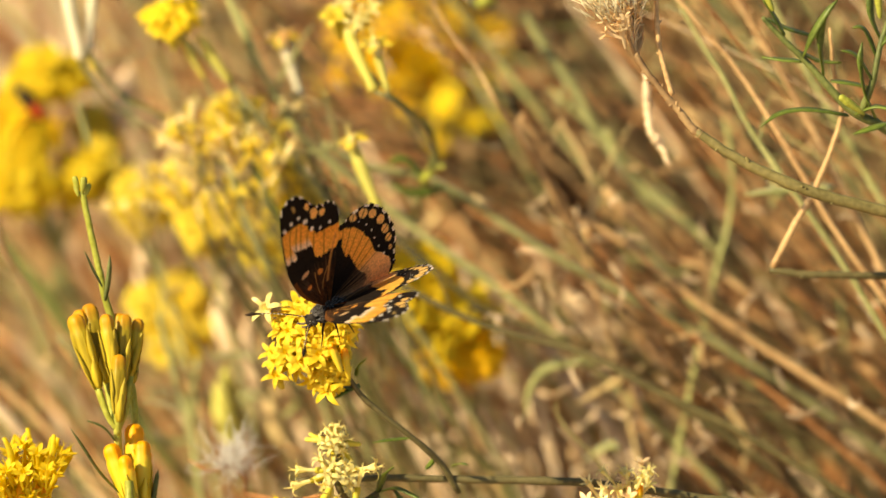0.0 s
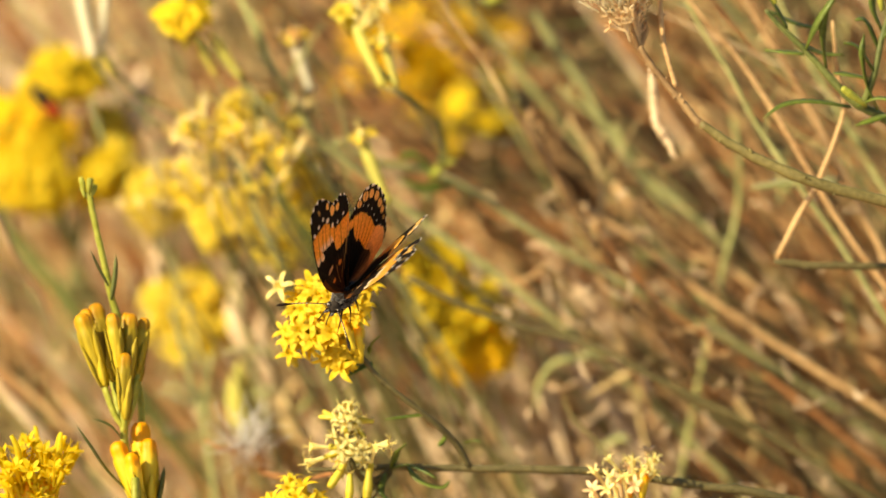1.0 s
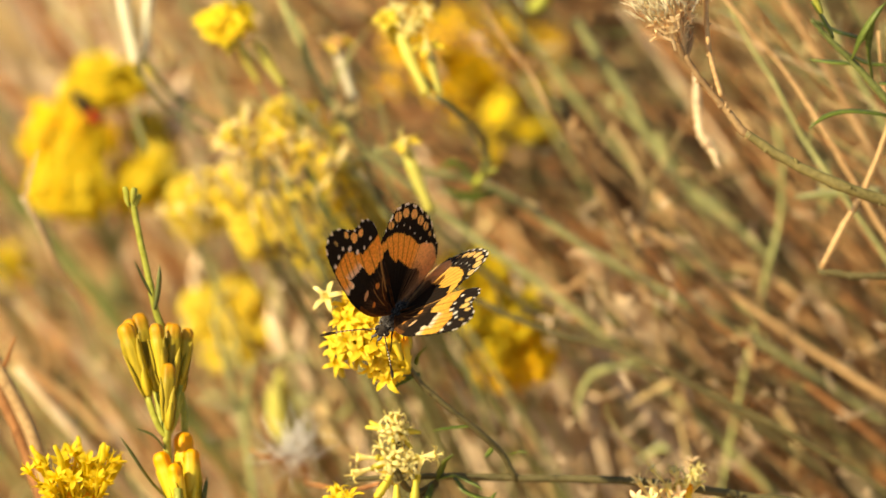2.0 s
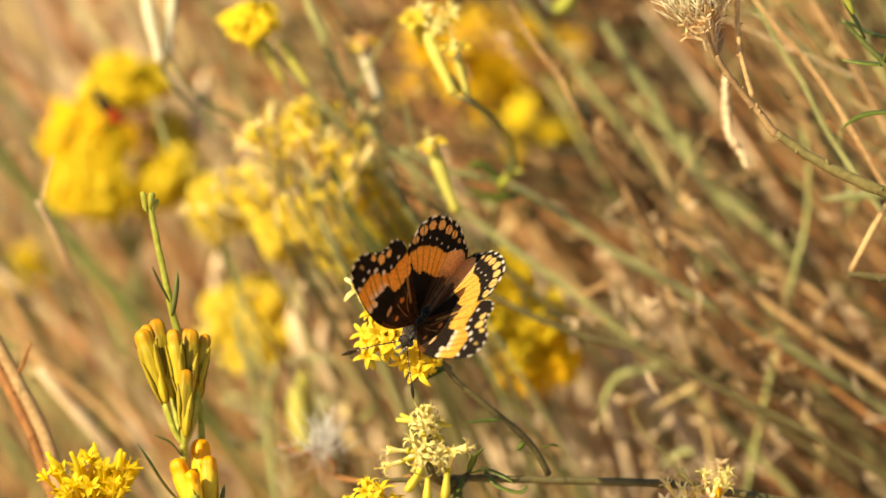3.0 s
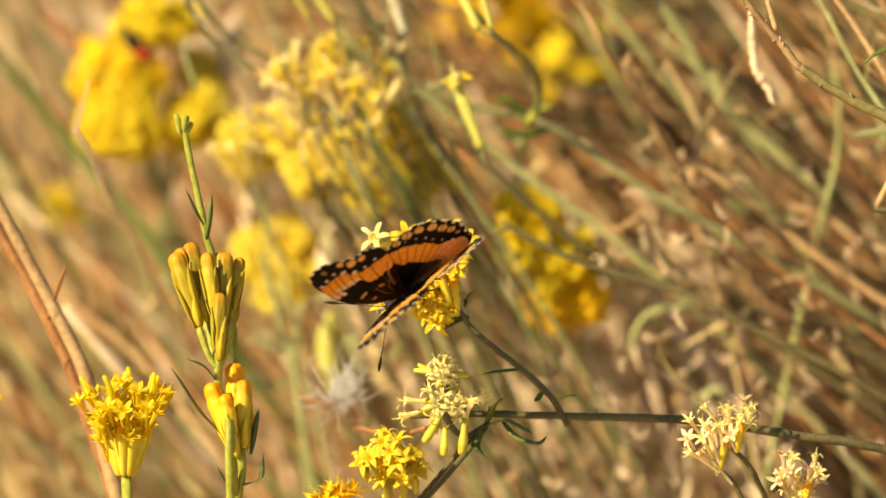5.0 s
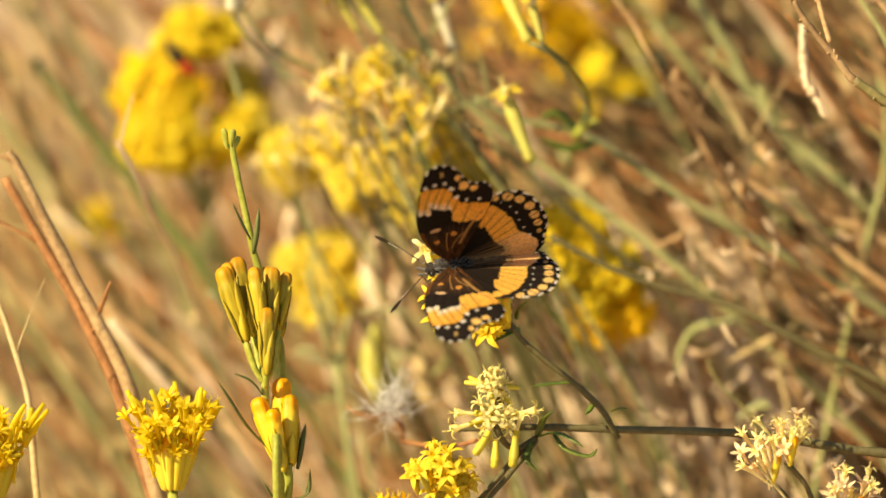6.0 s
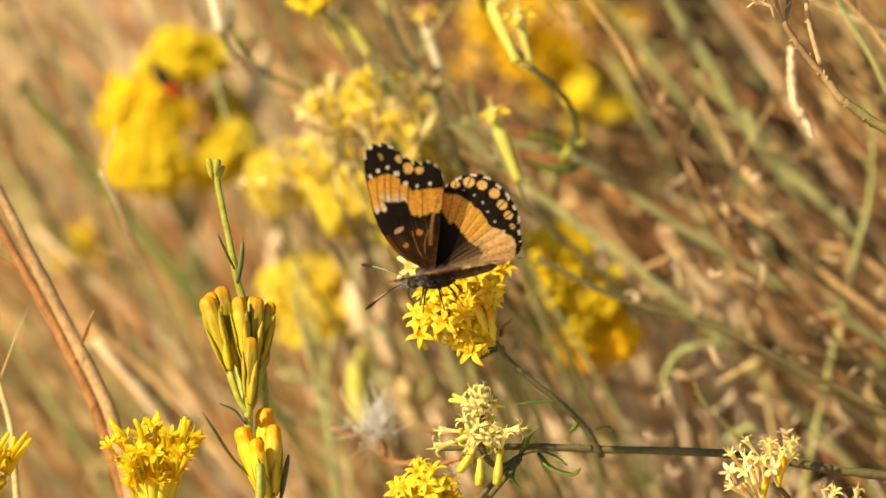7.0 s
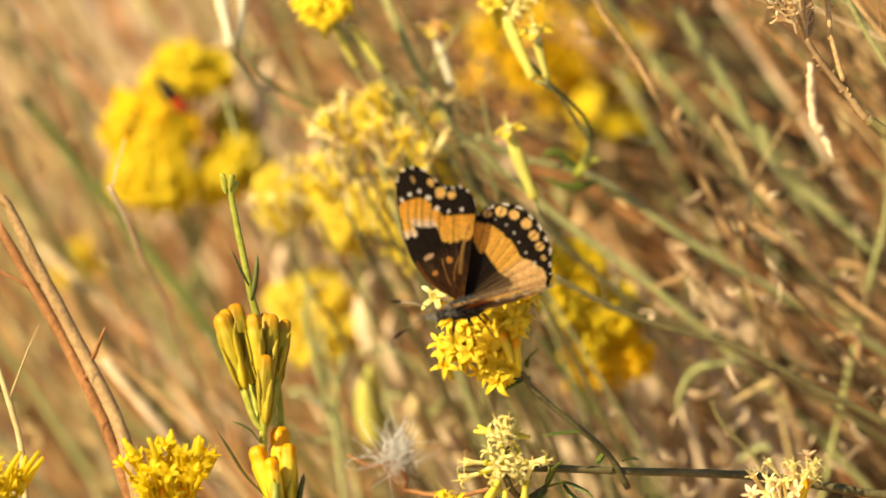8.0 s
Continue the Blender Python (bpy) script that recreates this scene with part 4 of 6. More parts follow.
stem("frayed_twig", [(52.7, -17.6, 86), (59.0, -16.6, 86), (59.5, -21.8, 86), (64.2, -20.7, 86)], (0.42, 0.48, 0.42), TAN, "frayed dry tan twig of the bush", "twig", "loose twigs of the bush", nodes=3)
stem("short_twig", [(22.6, -8.3, 92), (26.8, -6.7, 90), (29.5, -4.1, 90)], (0.30, 0.36, 0.30), TAN, "short dry tan twig of the bush", "twig", "loose twigs of the bush", nodes=3)
bush_stem([(-53.6, 36.6, 88), (-47.5, 28.3, 90), (-38.1, 23.1, 92), (-27.7, 14.8, 95), (-15.2, 2.2, 98)], (0.6, 0.7, 0.8), GREEN, "green stem among the flower heads")
bush_stem([(-32.2, 1.2, 105), (-21.6, -2.0, 105), (-10.0, -6.3, 105), (3.8, -8.4, 105)], (0.6, 0.7, 0.8), OLIVE, "olive stem among the flower heads")
bush_stem([(-24.5, 26.1, 84), (-22.7, 17.8, 84), (-20.2, 9.5, 86), (-15.1, 0.1, 90)], (0.9, 1.0, 1.1), GREEN, "green stem among the spent flower heads")
bush_stem([(-29.1, 20.9, 86), (-26.5, 12.6, 86), (-23.8, 4.3, 88), (-19.3, -6.2, 92)], (0.8, 0.9, 1.0), GREY_GREEN, "grey-green stem among the spent flower heads")
bush_stem([(-15.1, 28.3, 90), (-13.8, 20.0, 90), (-9.8, 10.6, 90), (-4.6, 2.2, 92)], (0.8, 0.9, 1.0), OLIVE, "olive stem among the spent flower heads")
bush_stem([(-35.1, 14.8, 95), (-33.0, 6.4, 95), (-29.9, -2.0, 97), (-23.6, -12.6, 100)], (0.5, 0.55, 0.6), OLIVE, "thin olive stem among the spent flower heads")
bush_stem([(38.2, 2.2, 88), (42.4, -3.0, 88), (50.7, -12.4, 88), (63.3, -20.8, 90), (80.2, -33.4, 92)], (0.6, 0.8, 0.9), BROWN, "dry brown stem of the bush")
bush_stem([(22.8, 2.2, 100), (31.2, -8.3, 100), (42.8, -21.0, 100), (57.6, -33.7, 100), (73.4, -48.4, 100)], (0.4, 0.5, 0.6), BARK, "dry brown stem of the bush")

# dead stalks at the side of the buds
def dry_stalk(pts, radii, mat, text):
    st = stem("dry_stalk", pts, radii, mat, text, "stalk", "stalks beside the buds", to_earth=(30, 20), nodes=2, twigs=2)
    if pts[0][2] < 100:
        SWAYING.append(st)


dry_stalk([(-73.4, 9.0, 60), (-70.3, 3.2, 64), (-67.8, -4.0, 76), (-65.0, -10.4, 95), (-62.7, -19.2, 120), (-56.9, -35.3, 155)], (0.45, 0.55, 0.55, 0.5), PALE, "bleached straw stalk leaning beside the buds")
dry_stalk([(-90.1, 6.5, 28), (-88.3, 3.8, 28), (-82.4, -7.8, 28), (-74.5, -22.8, 28), (-69.6, -32.6, 28), (-66.3, -44.5, 28)], (0.6, 1.0, 1.2, 1.3), TAN, "thick dry tan stalk beside the buds")
dry_stalk([(-91.0, 2.1, 32), (-86.5, -5.8, 32), (-79.6, -17.7, 32), (-72.6, -31.6, 32), (-67.7, -45.4, 32)], (0.8, 0.95, 1.1), BROWN, "slim dry brown stalk beside the buds")
dry_stalk([(-92.3, -15.6, 20), (-88.9, -25.3, 20), (-86.0, -35.1, 20), (-85.0, -44.9, 20)], (0.4, 0.5, 0.6), STRAW, "thin straw stalk beside the buds")
dry_stalk([(-90.7, -10.6, 120), (-79.9, -19.2, 120), (-67.0, -30.0, 120), (-56.3, -41.8, 120)], (0.5, 0.6, 0.7), TAN, "dry tan stalk behind the buds")
dry_stalk([(-97.0, 28.1, 170), (-84.7, 13.0, 170), (-74.0, 0.1, 170), (-60.0, -17.2, 170)], (1.0, 1.3, 1.4), GREEN, "dark green stalk behind the buds")


def flower(joint, axis, count, reach, spread, kinds, seed, text, stalk, scale=1.0, mat=GREY_GREEN, cups=True, name="rabbitbrush_flower", faced=0.6):
    return flower_head(name, joint, axis, count, reach[0], reach[1], spread, kinds, CUPS if cups else None, seed, text, scale, list(stalk), mat, (0.35, 0.4, 0.45, 0.5, 0.6), group="flower heads behind", to_earth=True, faced=faced, sag=0.0)


flower((-65.6, 31.0, 172), (0, 0.8, 0.6), 58, (1.5, 7.6), 88, FLORETS_FULL, 251, "bright yellow flower head in the group behind", [(-65.4, 18.7, 177), (-63.4, -3.3, 182)], 0.8)
flower((-61.5, 32.8, 174), (0.3, 0.8, 0.5), 37, (1.5, 5.7), 88, FLORETS_AMBER[:1] + FLORETS_FULL, 252, "bright yellow flower head in the group behind", [(-62.5, 19.6, 179), (-63.5, -3.3, 184)], 0.8)
flower((-70.0, 28.7, 170), (-0.3, 0.7, 0.6), 31, (1.2, 5.1), 88, FLORETS_FULL, 253, "bright yellow flower head in the group behind", [(-68.5, 17.6, 175), (-63.3, -3.3, 180)], 0.8)
flower((-74.5, 23.1, 170), (-0.6, 0.5, 0.6), 58, (1.5, 7.0), 88, FLORETS_AMBER + FLORETS_FULL[:1], 254, "deep yellow flower head in the group behind", [(-71.6, 14.8, 175), (-63.3, -3.3, 180)], 0.8)
flower((-68.8, 21.4, 168), (0, 0.3, 0.9), 44, (1.5, 6.7), 88, FLORETS_AMBER[:1] + FLORETS_FULL, 255, "bright yellow flower head in the group behind", [(-67.6, 13.9, 173), (-63.2, -3.3, 178)], 0.8)
flower((-73.4, 13.0, 166), (-0.5, -0.1, 0.8), 55, (1.5, 6.7), 88, FLORETS_FULL, 256, "bright yellow flower head in the group behind", [(-70.7, 9.7, 171), (-63.0, -3.3, 176)], 0.8)
flower((-68.4, 12.4, 166), (0, -0.1, 0.9), 41, (1.5, 6.3), 88, FLORETS_FULL, 257, "bright yellow flower head in the group behind", [(-67.3, 9.4, 171), (-63.0, -3.3, 176)], 0.8)
flower((-57.3, 23.0, 180), (0.7, 0.3, 0.6), 34, (1.2, 5.4), 88, FLORETS_WIDE, 258, "yellow flower head in the group behind", [(-59.7, 14.7, 185), (-63.8, -3.3, 190)], 0.8)
flower((-58.6, 12.5, 170), (0.5, 0.1, 0.8), 44, (1.5, 6.3), 88, FLORETS_FULL, 259, "bright yellow flower head in the group behind", [(-60.4, 9.4, 175), (-63.3, -3.3, 180)], 0.8)
flower((-55.6, 15.9, 174), (0.6, 0.2, 0.7), 24, (1.2, 4.8), 88, FLORETS_WIDE, 260, "yellow flower head in the group behind", [(-58.4, 11.1, 179), (-63.5, -3.3, 184)], 0.8)
flower((-37.1, 39.9, 78), (-0.2, 0.9, 0.4), 26, (2, 5.2), 80, FLORETS_FULL, 56, "small yellow flower head on a slim stalk", [(-29.4, 32.2, 80), (-19.1, 20.9, 84)], 0.8)
flower((-5.0, 36.2, 60), (0.0, 0.95, 0.3), 7, (5, 8), 45, FLORETS_PALE + FLORETS_WIDE[:1], 57, "yellow flower head with two long cups", [(-2.4, 32.6, 58), (1.9, 27.3, 50), (8.7, 21.5, 60), (10.7, 16.1, 75), (9.0, 12.1, 86)], 0.9, GREEN)
flower((-39.9, -14.9, 160), (0.0, 0.6, 0.8), 36, (4, 11), 88, FLORETS_WIDE, 58, "yellow flower head above a pale stalk", [(-38.3, -22.2, 162), (-37.3, -35.7, 166)], 1.1)
flower((-17.3, 9.9, 130), (0.1, 0.4, 0.9), 22, (1.5, 6), 88, FLORETS_WIDE, 59, "yellow flower head among spent florets", [(-14.3, 2.2, 116), (-9.0, -21.3, 114)], 1.0)
flower((-19.7, 1.2, 118), (0.0, 0.1, 0.9), 26, (1.5, 6.5), 88, FLORETS_WIDE, 60, "yellow flower head among spent florets", [(-15.5, -6.3, 122), (-7.9, -23.4, 114)], 1.0)
flower((8.8, -6.3, 108), (0.1, 0.4, 0.9), 56, (1.0, 6.6), 88, FLORETS_FULL, 271, "golden flower head behind the open one", [(10.9, -13.1, 138), (22.2, -38.6, 146)], 0.8)
flower((8.8, -11.0, 108), (0.1, 0.4, 0.9), 56, (1.0, 6.6), 88, FLORETS_FULL, 272, "golden flower head behind the open one", [(9.8, -16.9, 138), (22.2, -38.6, 146)], 0.8)
flower((16.4, -15.6, 130), (0.1, 0.4, 0.9), 78, (1.2, 7.5), 88, FLORETS_FULL + FLORETS_AMBER[:1], 273, "golden flower head behind the open one", [(18.2, -22.4, 138), (22.2, -38.6, 146)], 0.8)
flower((12.0, -15.0, 110), (0.1, 0.4, 0.9), 64, (1.2, 7.2), 88, FLORETS_FULL, 274, "golden flower head behind the open one", [(13.3, -23.0, 138), (22.2, -38.6, 146)], 0.8)
flower((13.1, -22.5, 130), (0.1, 0.4, 0.9), 50, (1.0, 6.0), 88, FLORETS_AMBER, 275, "deep orange-yellow flower head behind the open one", [(14.9, -29.3, 138), (22.2, -38.6, 146)], 0.8)
flower((17.2, -20.7, 112), (0.1, 0.4, 0.9), 40, (1.0, 5.8), 88, FLORETS_AMBER, 276, "deep orange-yellow flower head behind the open one", [(19.3, -27.9, 138), (22.2, -38.6, 146)], 0.8)
flower((3.1, 38.3, 225), (0, 0.4, 1), 24, (5, 14), 88, FLORETS_DEEP, 64, "golden flower head deep in the bush", [(6.6, 28.4, 230), (13.8, 2.5, 236)], 1.2)
flower((17.3, 36.8, 235), (0, 0.4, 1), 14, (5, 12), 88, FLORETS_DEEP, 65, "golden flower head deep in the bush", [(19.7, 28.7, 240), (25.8, 2.5, 246)], 1.2)
flower((15.8, 24.6, 215), (0, 0.4, 1), 6, (4, 9), 88, FLORETS_FULL, 66, "golden flower head deep in the bush", [(18.3, 16.5, 222), (25.5, -4.6, 230)], 1.1)
flower((-90.5, -5.0, 270), (0, 0.4, 1), 9, (2, 6), 85, FLORETS_FULL, 67, "yellow flower head deep in the bush", [(-87.6, -16.0, 270), (-83.4, -36.9, 275)], 0.9)
flower((-45.1, 6.7, 150), (0, 0.4, 1), 18, (2, 6), 88, FLORETS_WIDE, 68, "yellow flower head in the bush", [(-42.5, -3.2, 154), (-37.7, -19.6, 142)], 0.9)
flower((-33.2, 3.4, 140), (0, 0.3, 1), 20, (2, 7), 88, FLORETS_WIDE, 69, "yellow flower head in the bush", [(-31.2, -6.5, 144), (-26.6, -23.9, 138)], 0.9)
flower((-28.9, 24.7, 140), (0, 0.4, 1), 10, (2, 5), 88, FLORETS_WIDE, 70, "yellow flower head in the bush", [(-24.6, 13.3, 146), (-18.1, 2.3, 150)], 0.8)
for joint, ax, n, sd in (((-32.7, 14.7, 86), (-0.45, 0.85, 0.2), 9, 300), ((-28.6, 11.6, 88), (-0.25, 0.9, 0.3), 9, 301), ((-23.9, 11.6, 86), (-0.1, 0.95, 0.3), 9, 302), ((-20.7, 8.4, 84), (0.05, 0.95, 0.3), 8, 303), ((-24.9, 18.4, 88), (-0.35, 0.9, 0.2), 8, 304), ((-19.2, 16.3, 90), (0.0, 0.95, 0.2), 7, 305), ((-33.0, 5.4, 96), (-0.5, 0.8, 0.3), 8, 306), ((-27.7, 2.2, 94), (-0.2, 0.9, 0.4), 8, 307), ((-38.5, 4.3, 104), (-0.3, 0.85, 0.4), 7, 308), ((-22.0, 1.2, 98), (-0.1, 0.9, 0.4), 6, 309), ((-44.2, 0.1, 112), (-0.2, 0.9, 0.4), 6, 310), ((-15.1, 14.8, 96), (-0.3, 0.9, 0.3), 5, 311)):
    flower(joint, ax, n, (7.5, 12.5), 34, FLORETS_SPENT[:2] + FLORETS_FADED, sd, "spent straw-yellow flower head with long withered tubes", [(joint[0] + 4, joint[1] - 8, joint[2] + 2), (joint[0] + 16, joint[1] - 28, joint[2] + 6)], 0.72, OLIVE, name="spent_flower", cups=False, faced=0.12)

flower((-47.9, 10.0, 150), (0, 0.4, 1), 10, (1.5, 5.0), 88, FLORETS_WIDE, 340, "soft yellow flower head among spent ones", [(-45.8, 2.3, 154), (-40.4, -9.9, 158)], 0.9)
flower((-24.3, 5.0, 130), (0, 0.4, 1), 20, (1.5, 5.5), 88, FLORETS_WIDE, 341, "soft yellow flower head among spent ones", [(-22.2, -2.6, 134), (-16.8, -14.6, 138)], 0.9)
flower((-13.9, -0.4, 125), (0, 0.4, 1), 22, (1.5, 6.0), 88, FLORETS_WIDE, 342, "soft yellow flower head among spent ones", [(-11.8, -8.0, 129), (-6.4, -20.0, 133)], 0.9)
flower((-9.1, 2.3, 130), (0, 0.4, 1), 14, (1.5, 4.5), 88, FLORETS_WIDE, 343, "soft yellow flower head among spent ones", [(-7.0, -5.3, 134), (-1.5, -17.4, 138)], 0.9)
flower((-37.6, 12.1, 140), (0, 0.4, 1), 12, (1.5, 4.0), 88, FLORETS_WIDE, 344, "soft yellow flower head among spent ones", [(-35.5, 4.5, 144), (-30.2, -7.6, 148)], 0.9)
flower((-18.2, 11.9, 120), (0, 0.4, 1), 16, (1.5, 5.5), 88, FLORETS_WIDE, 345, "soft yellow flower head among spent ones", [(-16.1, 4.4, 124), (-10.7, -7.5, 128)], 0.9)

# slim single florets and long pale buds
def long_bud(base, tip, mesh, text, stalk, size=12.5, cap=None, name="budding_stalk"):
    stalk = rooted([base] + list(stalk), (0, 450), 0.25, 40)[1:]
    foot = stalk[-1]
    root = thing(name, foot, text, "bud", "long buds")
    b, t = Vector(rel(foot, [base])[0]), Vector(rel(foot, [tip])[0])
    part("bud", mesh, root, aim(b, t - b, 0, (t - b).length / size))
    if cap:
        part("floret", cap, root, aim(t + (t - b).normalized() * 0.8, t - b, 0.4, 1.4))
        part("floret", FLORETS_WIDE[1], root, aim(t + (t - b).normalized() * 0.2, t - b + Vector((0, 0, 6)), 1.2, 0.95))
    s = Shape()
    tube(s, rel(foot, [base] + list(stalk)), (0.3, 0.35, 0.4, 0.45), 7, 4 * len(stalk), 0)
    part("stalk", s.mesh("stalk", [GREY_GREEN]), root)


long_bud((0.2, 6.7, 56), (-4.3, 18.5, 56), LONG_CUPS[0], "single yellow floret on a long yellow-green cup", [(1.6, 3.2, 60), (7.9, -3.0, 80), (18.5, -10.9, 94)], 8.0, FLORETS_PALE[1])
long_bud((-0.4, 27.5, 49), (-5.2, 38.2, 50), LONG_CUPS[0], "long yellow-green cup of a flower", [(1.6, 26.5, 49), (4.7, 24.4, 55), (10.7, 16.1, 75), (9.0, 12.1, 86)], 8.0)
long_bud((1.9, 27.6, 47), (-0.2, 35.5, 48), LONG_CUPS[0], "short yellow-green cup of a flower", [(2.2, 26.3, 49), (4.7, 24.4, 55), (10.7, 16.1, 75), (9.0, 12.1, 86)], 8.0, FLORETS_PALE[2])
long_bud((-53.8, 34.1, 82), (-56.7, 47.8, 82), LONG_CUPS[1], "long pale cream bud on a stalk", [(-53.4, 32.3, 84), (-47.5, 25.2, 90), (-38.2, 19.0, 95)], 8.0)
long_bud((-52.4, 35.5, 84), (-51.6, 46.9, 84), LONG_CUPS[1], "long pale cream bud on a stalk", [(-52.9, 32.3, 84), (-47.5, 25.2, 90), (-38.2, 19.0, 95)], 8.0)
long_bud((-14.0, 27.3, 92), (-17.2, 37.8, 92), LONG_CUPS[1], "pale bud with a dry star", [(-13.0, 24.2, 92), (-8.8, 15.6, 92)], 8.0, FLORETS_DRY[0])
long_bud((-31.5, 30.7, 80), (-35.0, 37.3, 78), LONG_CUPS[0], "long yellow-green cup under a small head", [(-29.0, 27.1, 82), (-19.2, 20.9, 86)], 8.0)
long_bud((-26.8, 30.1, 80), (-31.4, 37.3, 78), LONG_CUPS[0], "long yellow-green cup under a small head", [(-25.8, 27.1, 82), (-19.2, 20.9, 86)], 8.0)
long_bud((-29.6, 34.5, 86), (-32.7, 38.6, 86), LONG_CUPS[0], "small yellow bud on a green stalk", [(-27.5, 30.3, 86), (-19.2, 20.9, 86)], 8.0)
def bush_leaf(pts, mat, text, wd):
    s = Shape()
    blade(s, rel(pts[0], pts), wd, wd * 0.25, 0, 10, (0.3, 0.4, 0.85), (0.5, 1.0, 0.95, 0.7, 0.1), 0.25)
    ob = new("leaf", s.mesh("leaf", [mat]))
    ob.matrix_world = BASIS @ Matrix.Translation(loc(pts[0]))
    tagged(ob, text + " in the bush", "leaf", "leaves of the bush")


bush_leaf([(38.6, -21.8, 99), (31.2, -23.1, 99), (28.0, -27.3, 98), (27.3, -32.5, 98)], GREY_GREEN, "curled pale green leaf", 1.6)
bush_leaf([(49.1, -22.6, 99), (42.8, -26.2, 99), (36.5, -29.6, 99)], STRAW, "straight straw-yellow leaf", 1.5)
bush_leaf([(-27.5, -38.9, 130), (-29.2, -30.2, 130), (-28.6, -22.6, 130)], YELLOW_CUP, "broad yellow-green leaf", 6.0)
bush_leaf([(-28.0, -21.9, 150), (-29.7, -13.1, 150), (-28.0, -4.3, 150)], PALE, "pale papery dead leaf", 6.0)
bush_leaf([(-37.9, 4.5, 150), (-39.6, 12.2, 150), (-39.0, 20.0, 150)], PALE, "pale papery dead leaf", 4.5)
bush_leaf([(-44.8, -13.4, 170), (-46.2, -5.5, 170), (-45.3, 1.2, 170)], PALE, "pale papery dead leaf", 4.0)
bush_leaf([(-22.5, -27.5, 150), (-25.1, -19.7, 150), (-24.7, -13.1, 150)], PALE, "pale pinkish dead leaf", 4.0)
bush_leaf([(-51.4, 21.6, 180), (-50.2, 29.5, 180), (-48.9, 36.3, 180)], PALE, "pale papery dead leaf", 4.5)
bush_leaf([(-18.1, -39.6, 150), (-20.3, -33.0, 150), (-19.6, -27.5, 150)], STRAW, "straw-coloured dead leaf", 4.0)
bush_leaf([(81.9, 10.3, 60), (72.8, 9.8, 60), (64.7, 9.0, 60)], GREY_GREEN, "pale green leaf", 1.8)
bush_leaf([(9.0, 12.6, 88), (10.5, 17.8, 86), (9.0, 23.0, 86)], GREEN, "curved green leaf", 1.0)
bush_leaf([(9.0, 12.1, 88), (4.8, 15.7, 86), (1.7, 14.7, 84)], LEAF, "narrow green leaf", 1.9)
bush_leaf([(12.1, 10.5, 88), (6.9, 9.5, 85), (1.7, 11.5, 84)], LEAF, "narrow green leaf", 1.9)
bush_leaf([(7.9, 11.6, 86), (10.0, 13.6, 82), (12.5, 14.6, 80)], BRIGHT_GREEN, "narrow green leaf", 1.9)
bush_leaf([(18.7, 44.8, 110), (21.4, 46.9, 110), (23.0, 51.2, 110)], BRIGHT_GREEN, "yellow-green leaf", 3.0)

# the beetle on the yellow flower
bt = thing("beetle", (-65.7, 26.1, 145), "small red and dark beetle on the yellow flower head", "beetle", "", Matrix.Rotation(radians(-50), 4, "Z") @ Matrix.Scale(1.25, 4))
s = Shape()
lathe(s, [(0.2, -3.2), (0.9, -2.6), (1.3, -1.2), (1.35, 0.3), (1.1, 1.4), (0.6, 1.9)], 10, 0, 0.7)
part("wing_case", s.mesh("wing_case", [BEETLE_RED]), bt, Matrix.Rotation(radians(90), 4, "Y"))
s = Shape()
lathe(s, [(1.0, -1.0), (1.5, -0.2), (1.5, 1.0), (1.1, 2.0), (0.7, 2.4), (0.8, 3.0), (0.4, 3.7)], 10, 0, 0.75)
part("head", s.mesh("head", [BLACK_HAIR]), bt, Matrix.Translation((-0.0016, 0, 0.0002)) @ Matrix.Rotation(radians(-90), 4, "Y"))
for k in range(6):
    s = Shape()
    q, x = (-1 if k % 2 else 1), (k // 2 - 1) * 1.3
    tube(s, [(x, 0.8 * q, -0.3), (x - 0.3, 1.8 * q, 0.2), (x - 0.6, 2.5 * q, -1.0)], (0.15, 0.12, 0.08), 4, 4, 0)
    part("leg", s.mesh("leg", [LEG_DARK]), bt)


# the mass of stems behind
def brush_stem(s, rnd, box, r, slope, seed, up=(15, 90)):
    """One leaning stem with a few side twigs, from its tip down to the ground."""
    u, v, w = rnd.uniform(*box[0]), rnd.uniform(*box[1]), rnd.uniform(*box[2])
    a = radians(max(-70, min(-18, rnd.gauss(*slope))))
    d = Vector((math.cos(a), math.sin(a), rnd.gauss(0.1, 0.3)))
    p0 = Vector((u, v, w)) - d * rnd.uniform(*up)
    p1 = Vector((u, v, w)) + d * rnd.uniform(110, 170) + Vector((rnd.gauss(0, 7), rnd.gauss(0, 7), 0))
    rr = rnd.uniform(*r)
    pts = rooted([p0, p0.lerp(p1, 0.35) + Vector((rnd.gauss(0, 5), rnd.gauss(0, 5), 0)), p0.lerp(p1, 0.7) + Vector((rnd.gauss(0, 5), rnd.gauss(0, 5), 0)), p1], (0, 0), 0.035, 45)
    base = pts[-1]
    tube(s, rel(base, pts), (rr * 0.5, rr * 0.9, rr, rr * 1.05, rr * 1.1, rr * 1.2), 6, 3 * len(pts), 0, 0.12, 1.0, seed, 0.2)
    for j in range(rnd.choice((0, 1, 1, 2))):
        c = p0.lerp(p1, rnd.uniform(0.05, 0.8))
        e = Vector((rnd.gauss(-0.5, 0.7), rnd.gauss(0.6, 0.6), rnd.gauss(0, 0.6))).normalized() * rnd.uniform(6, 26)
        tube(s, rel(base, [c, c + e * 0.6 + Vector((0, 1.5, 0)), c + e]), (rr * 0.55, rr * 0.5, rr * 0.3), 4, 5, 0, seed=j)
    return base


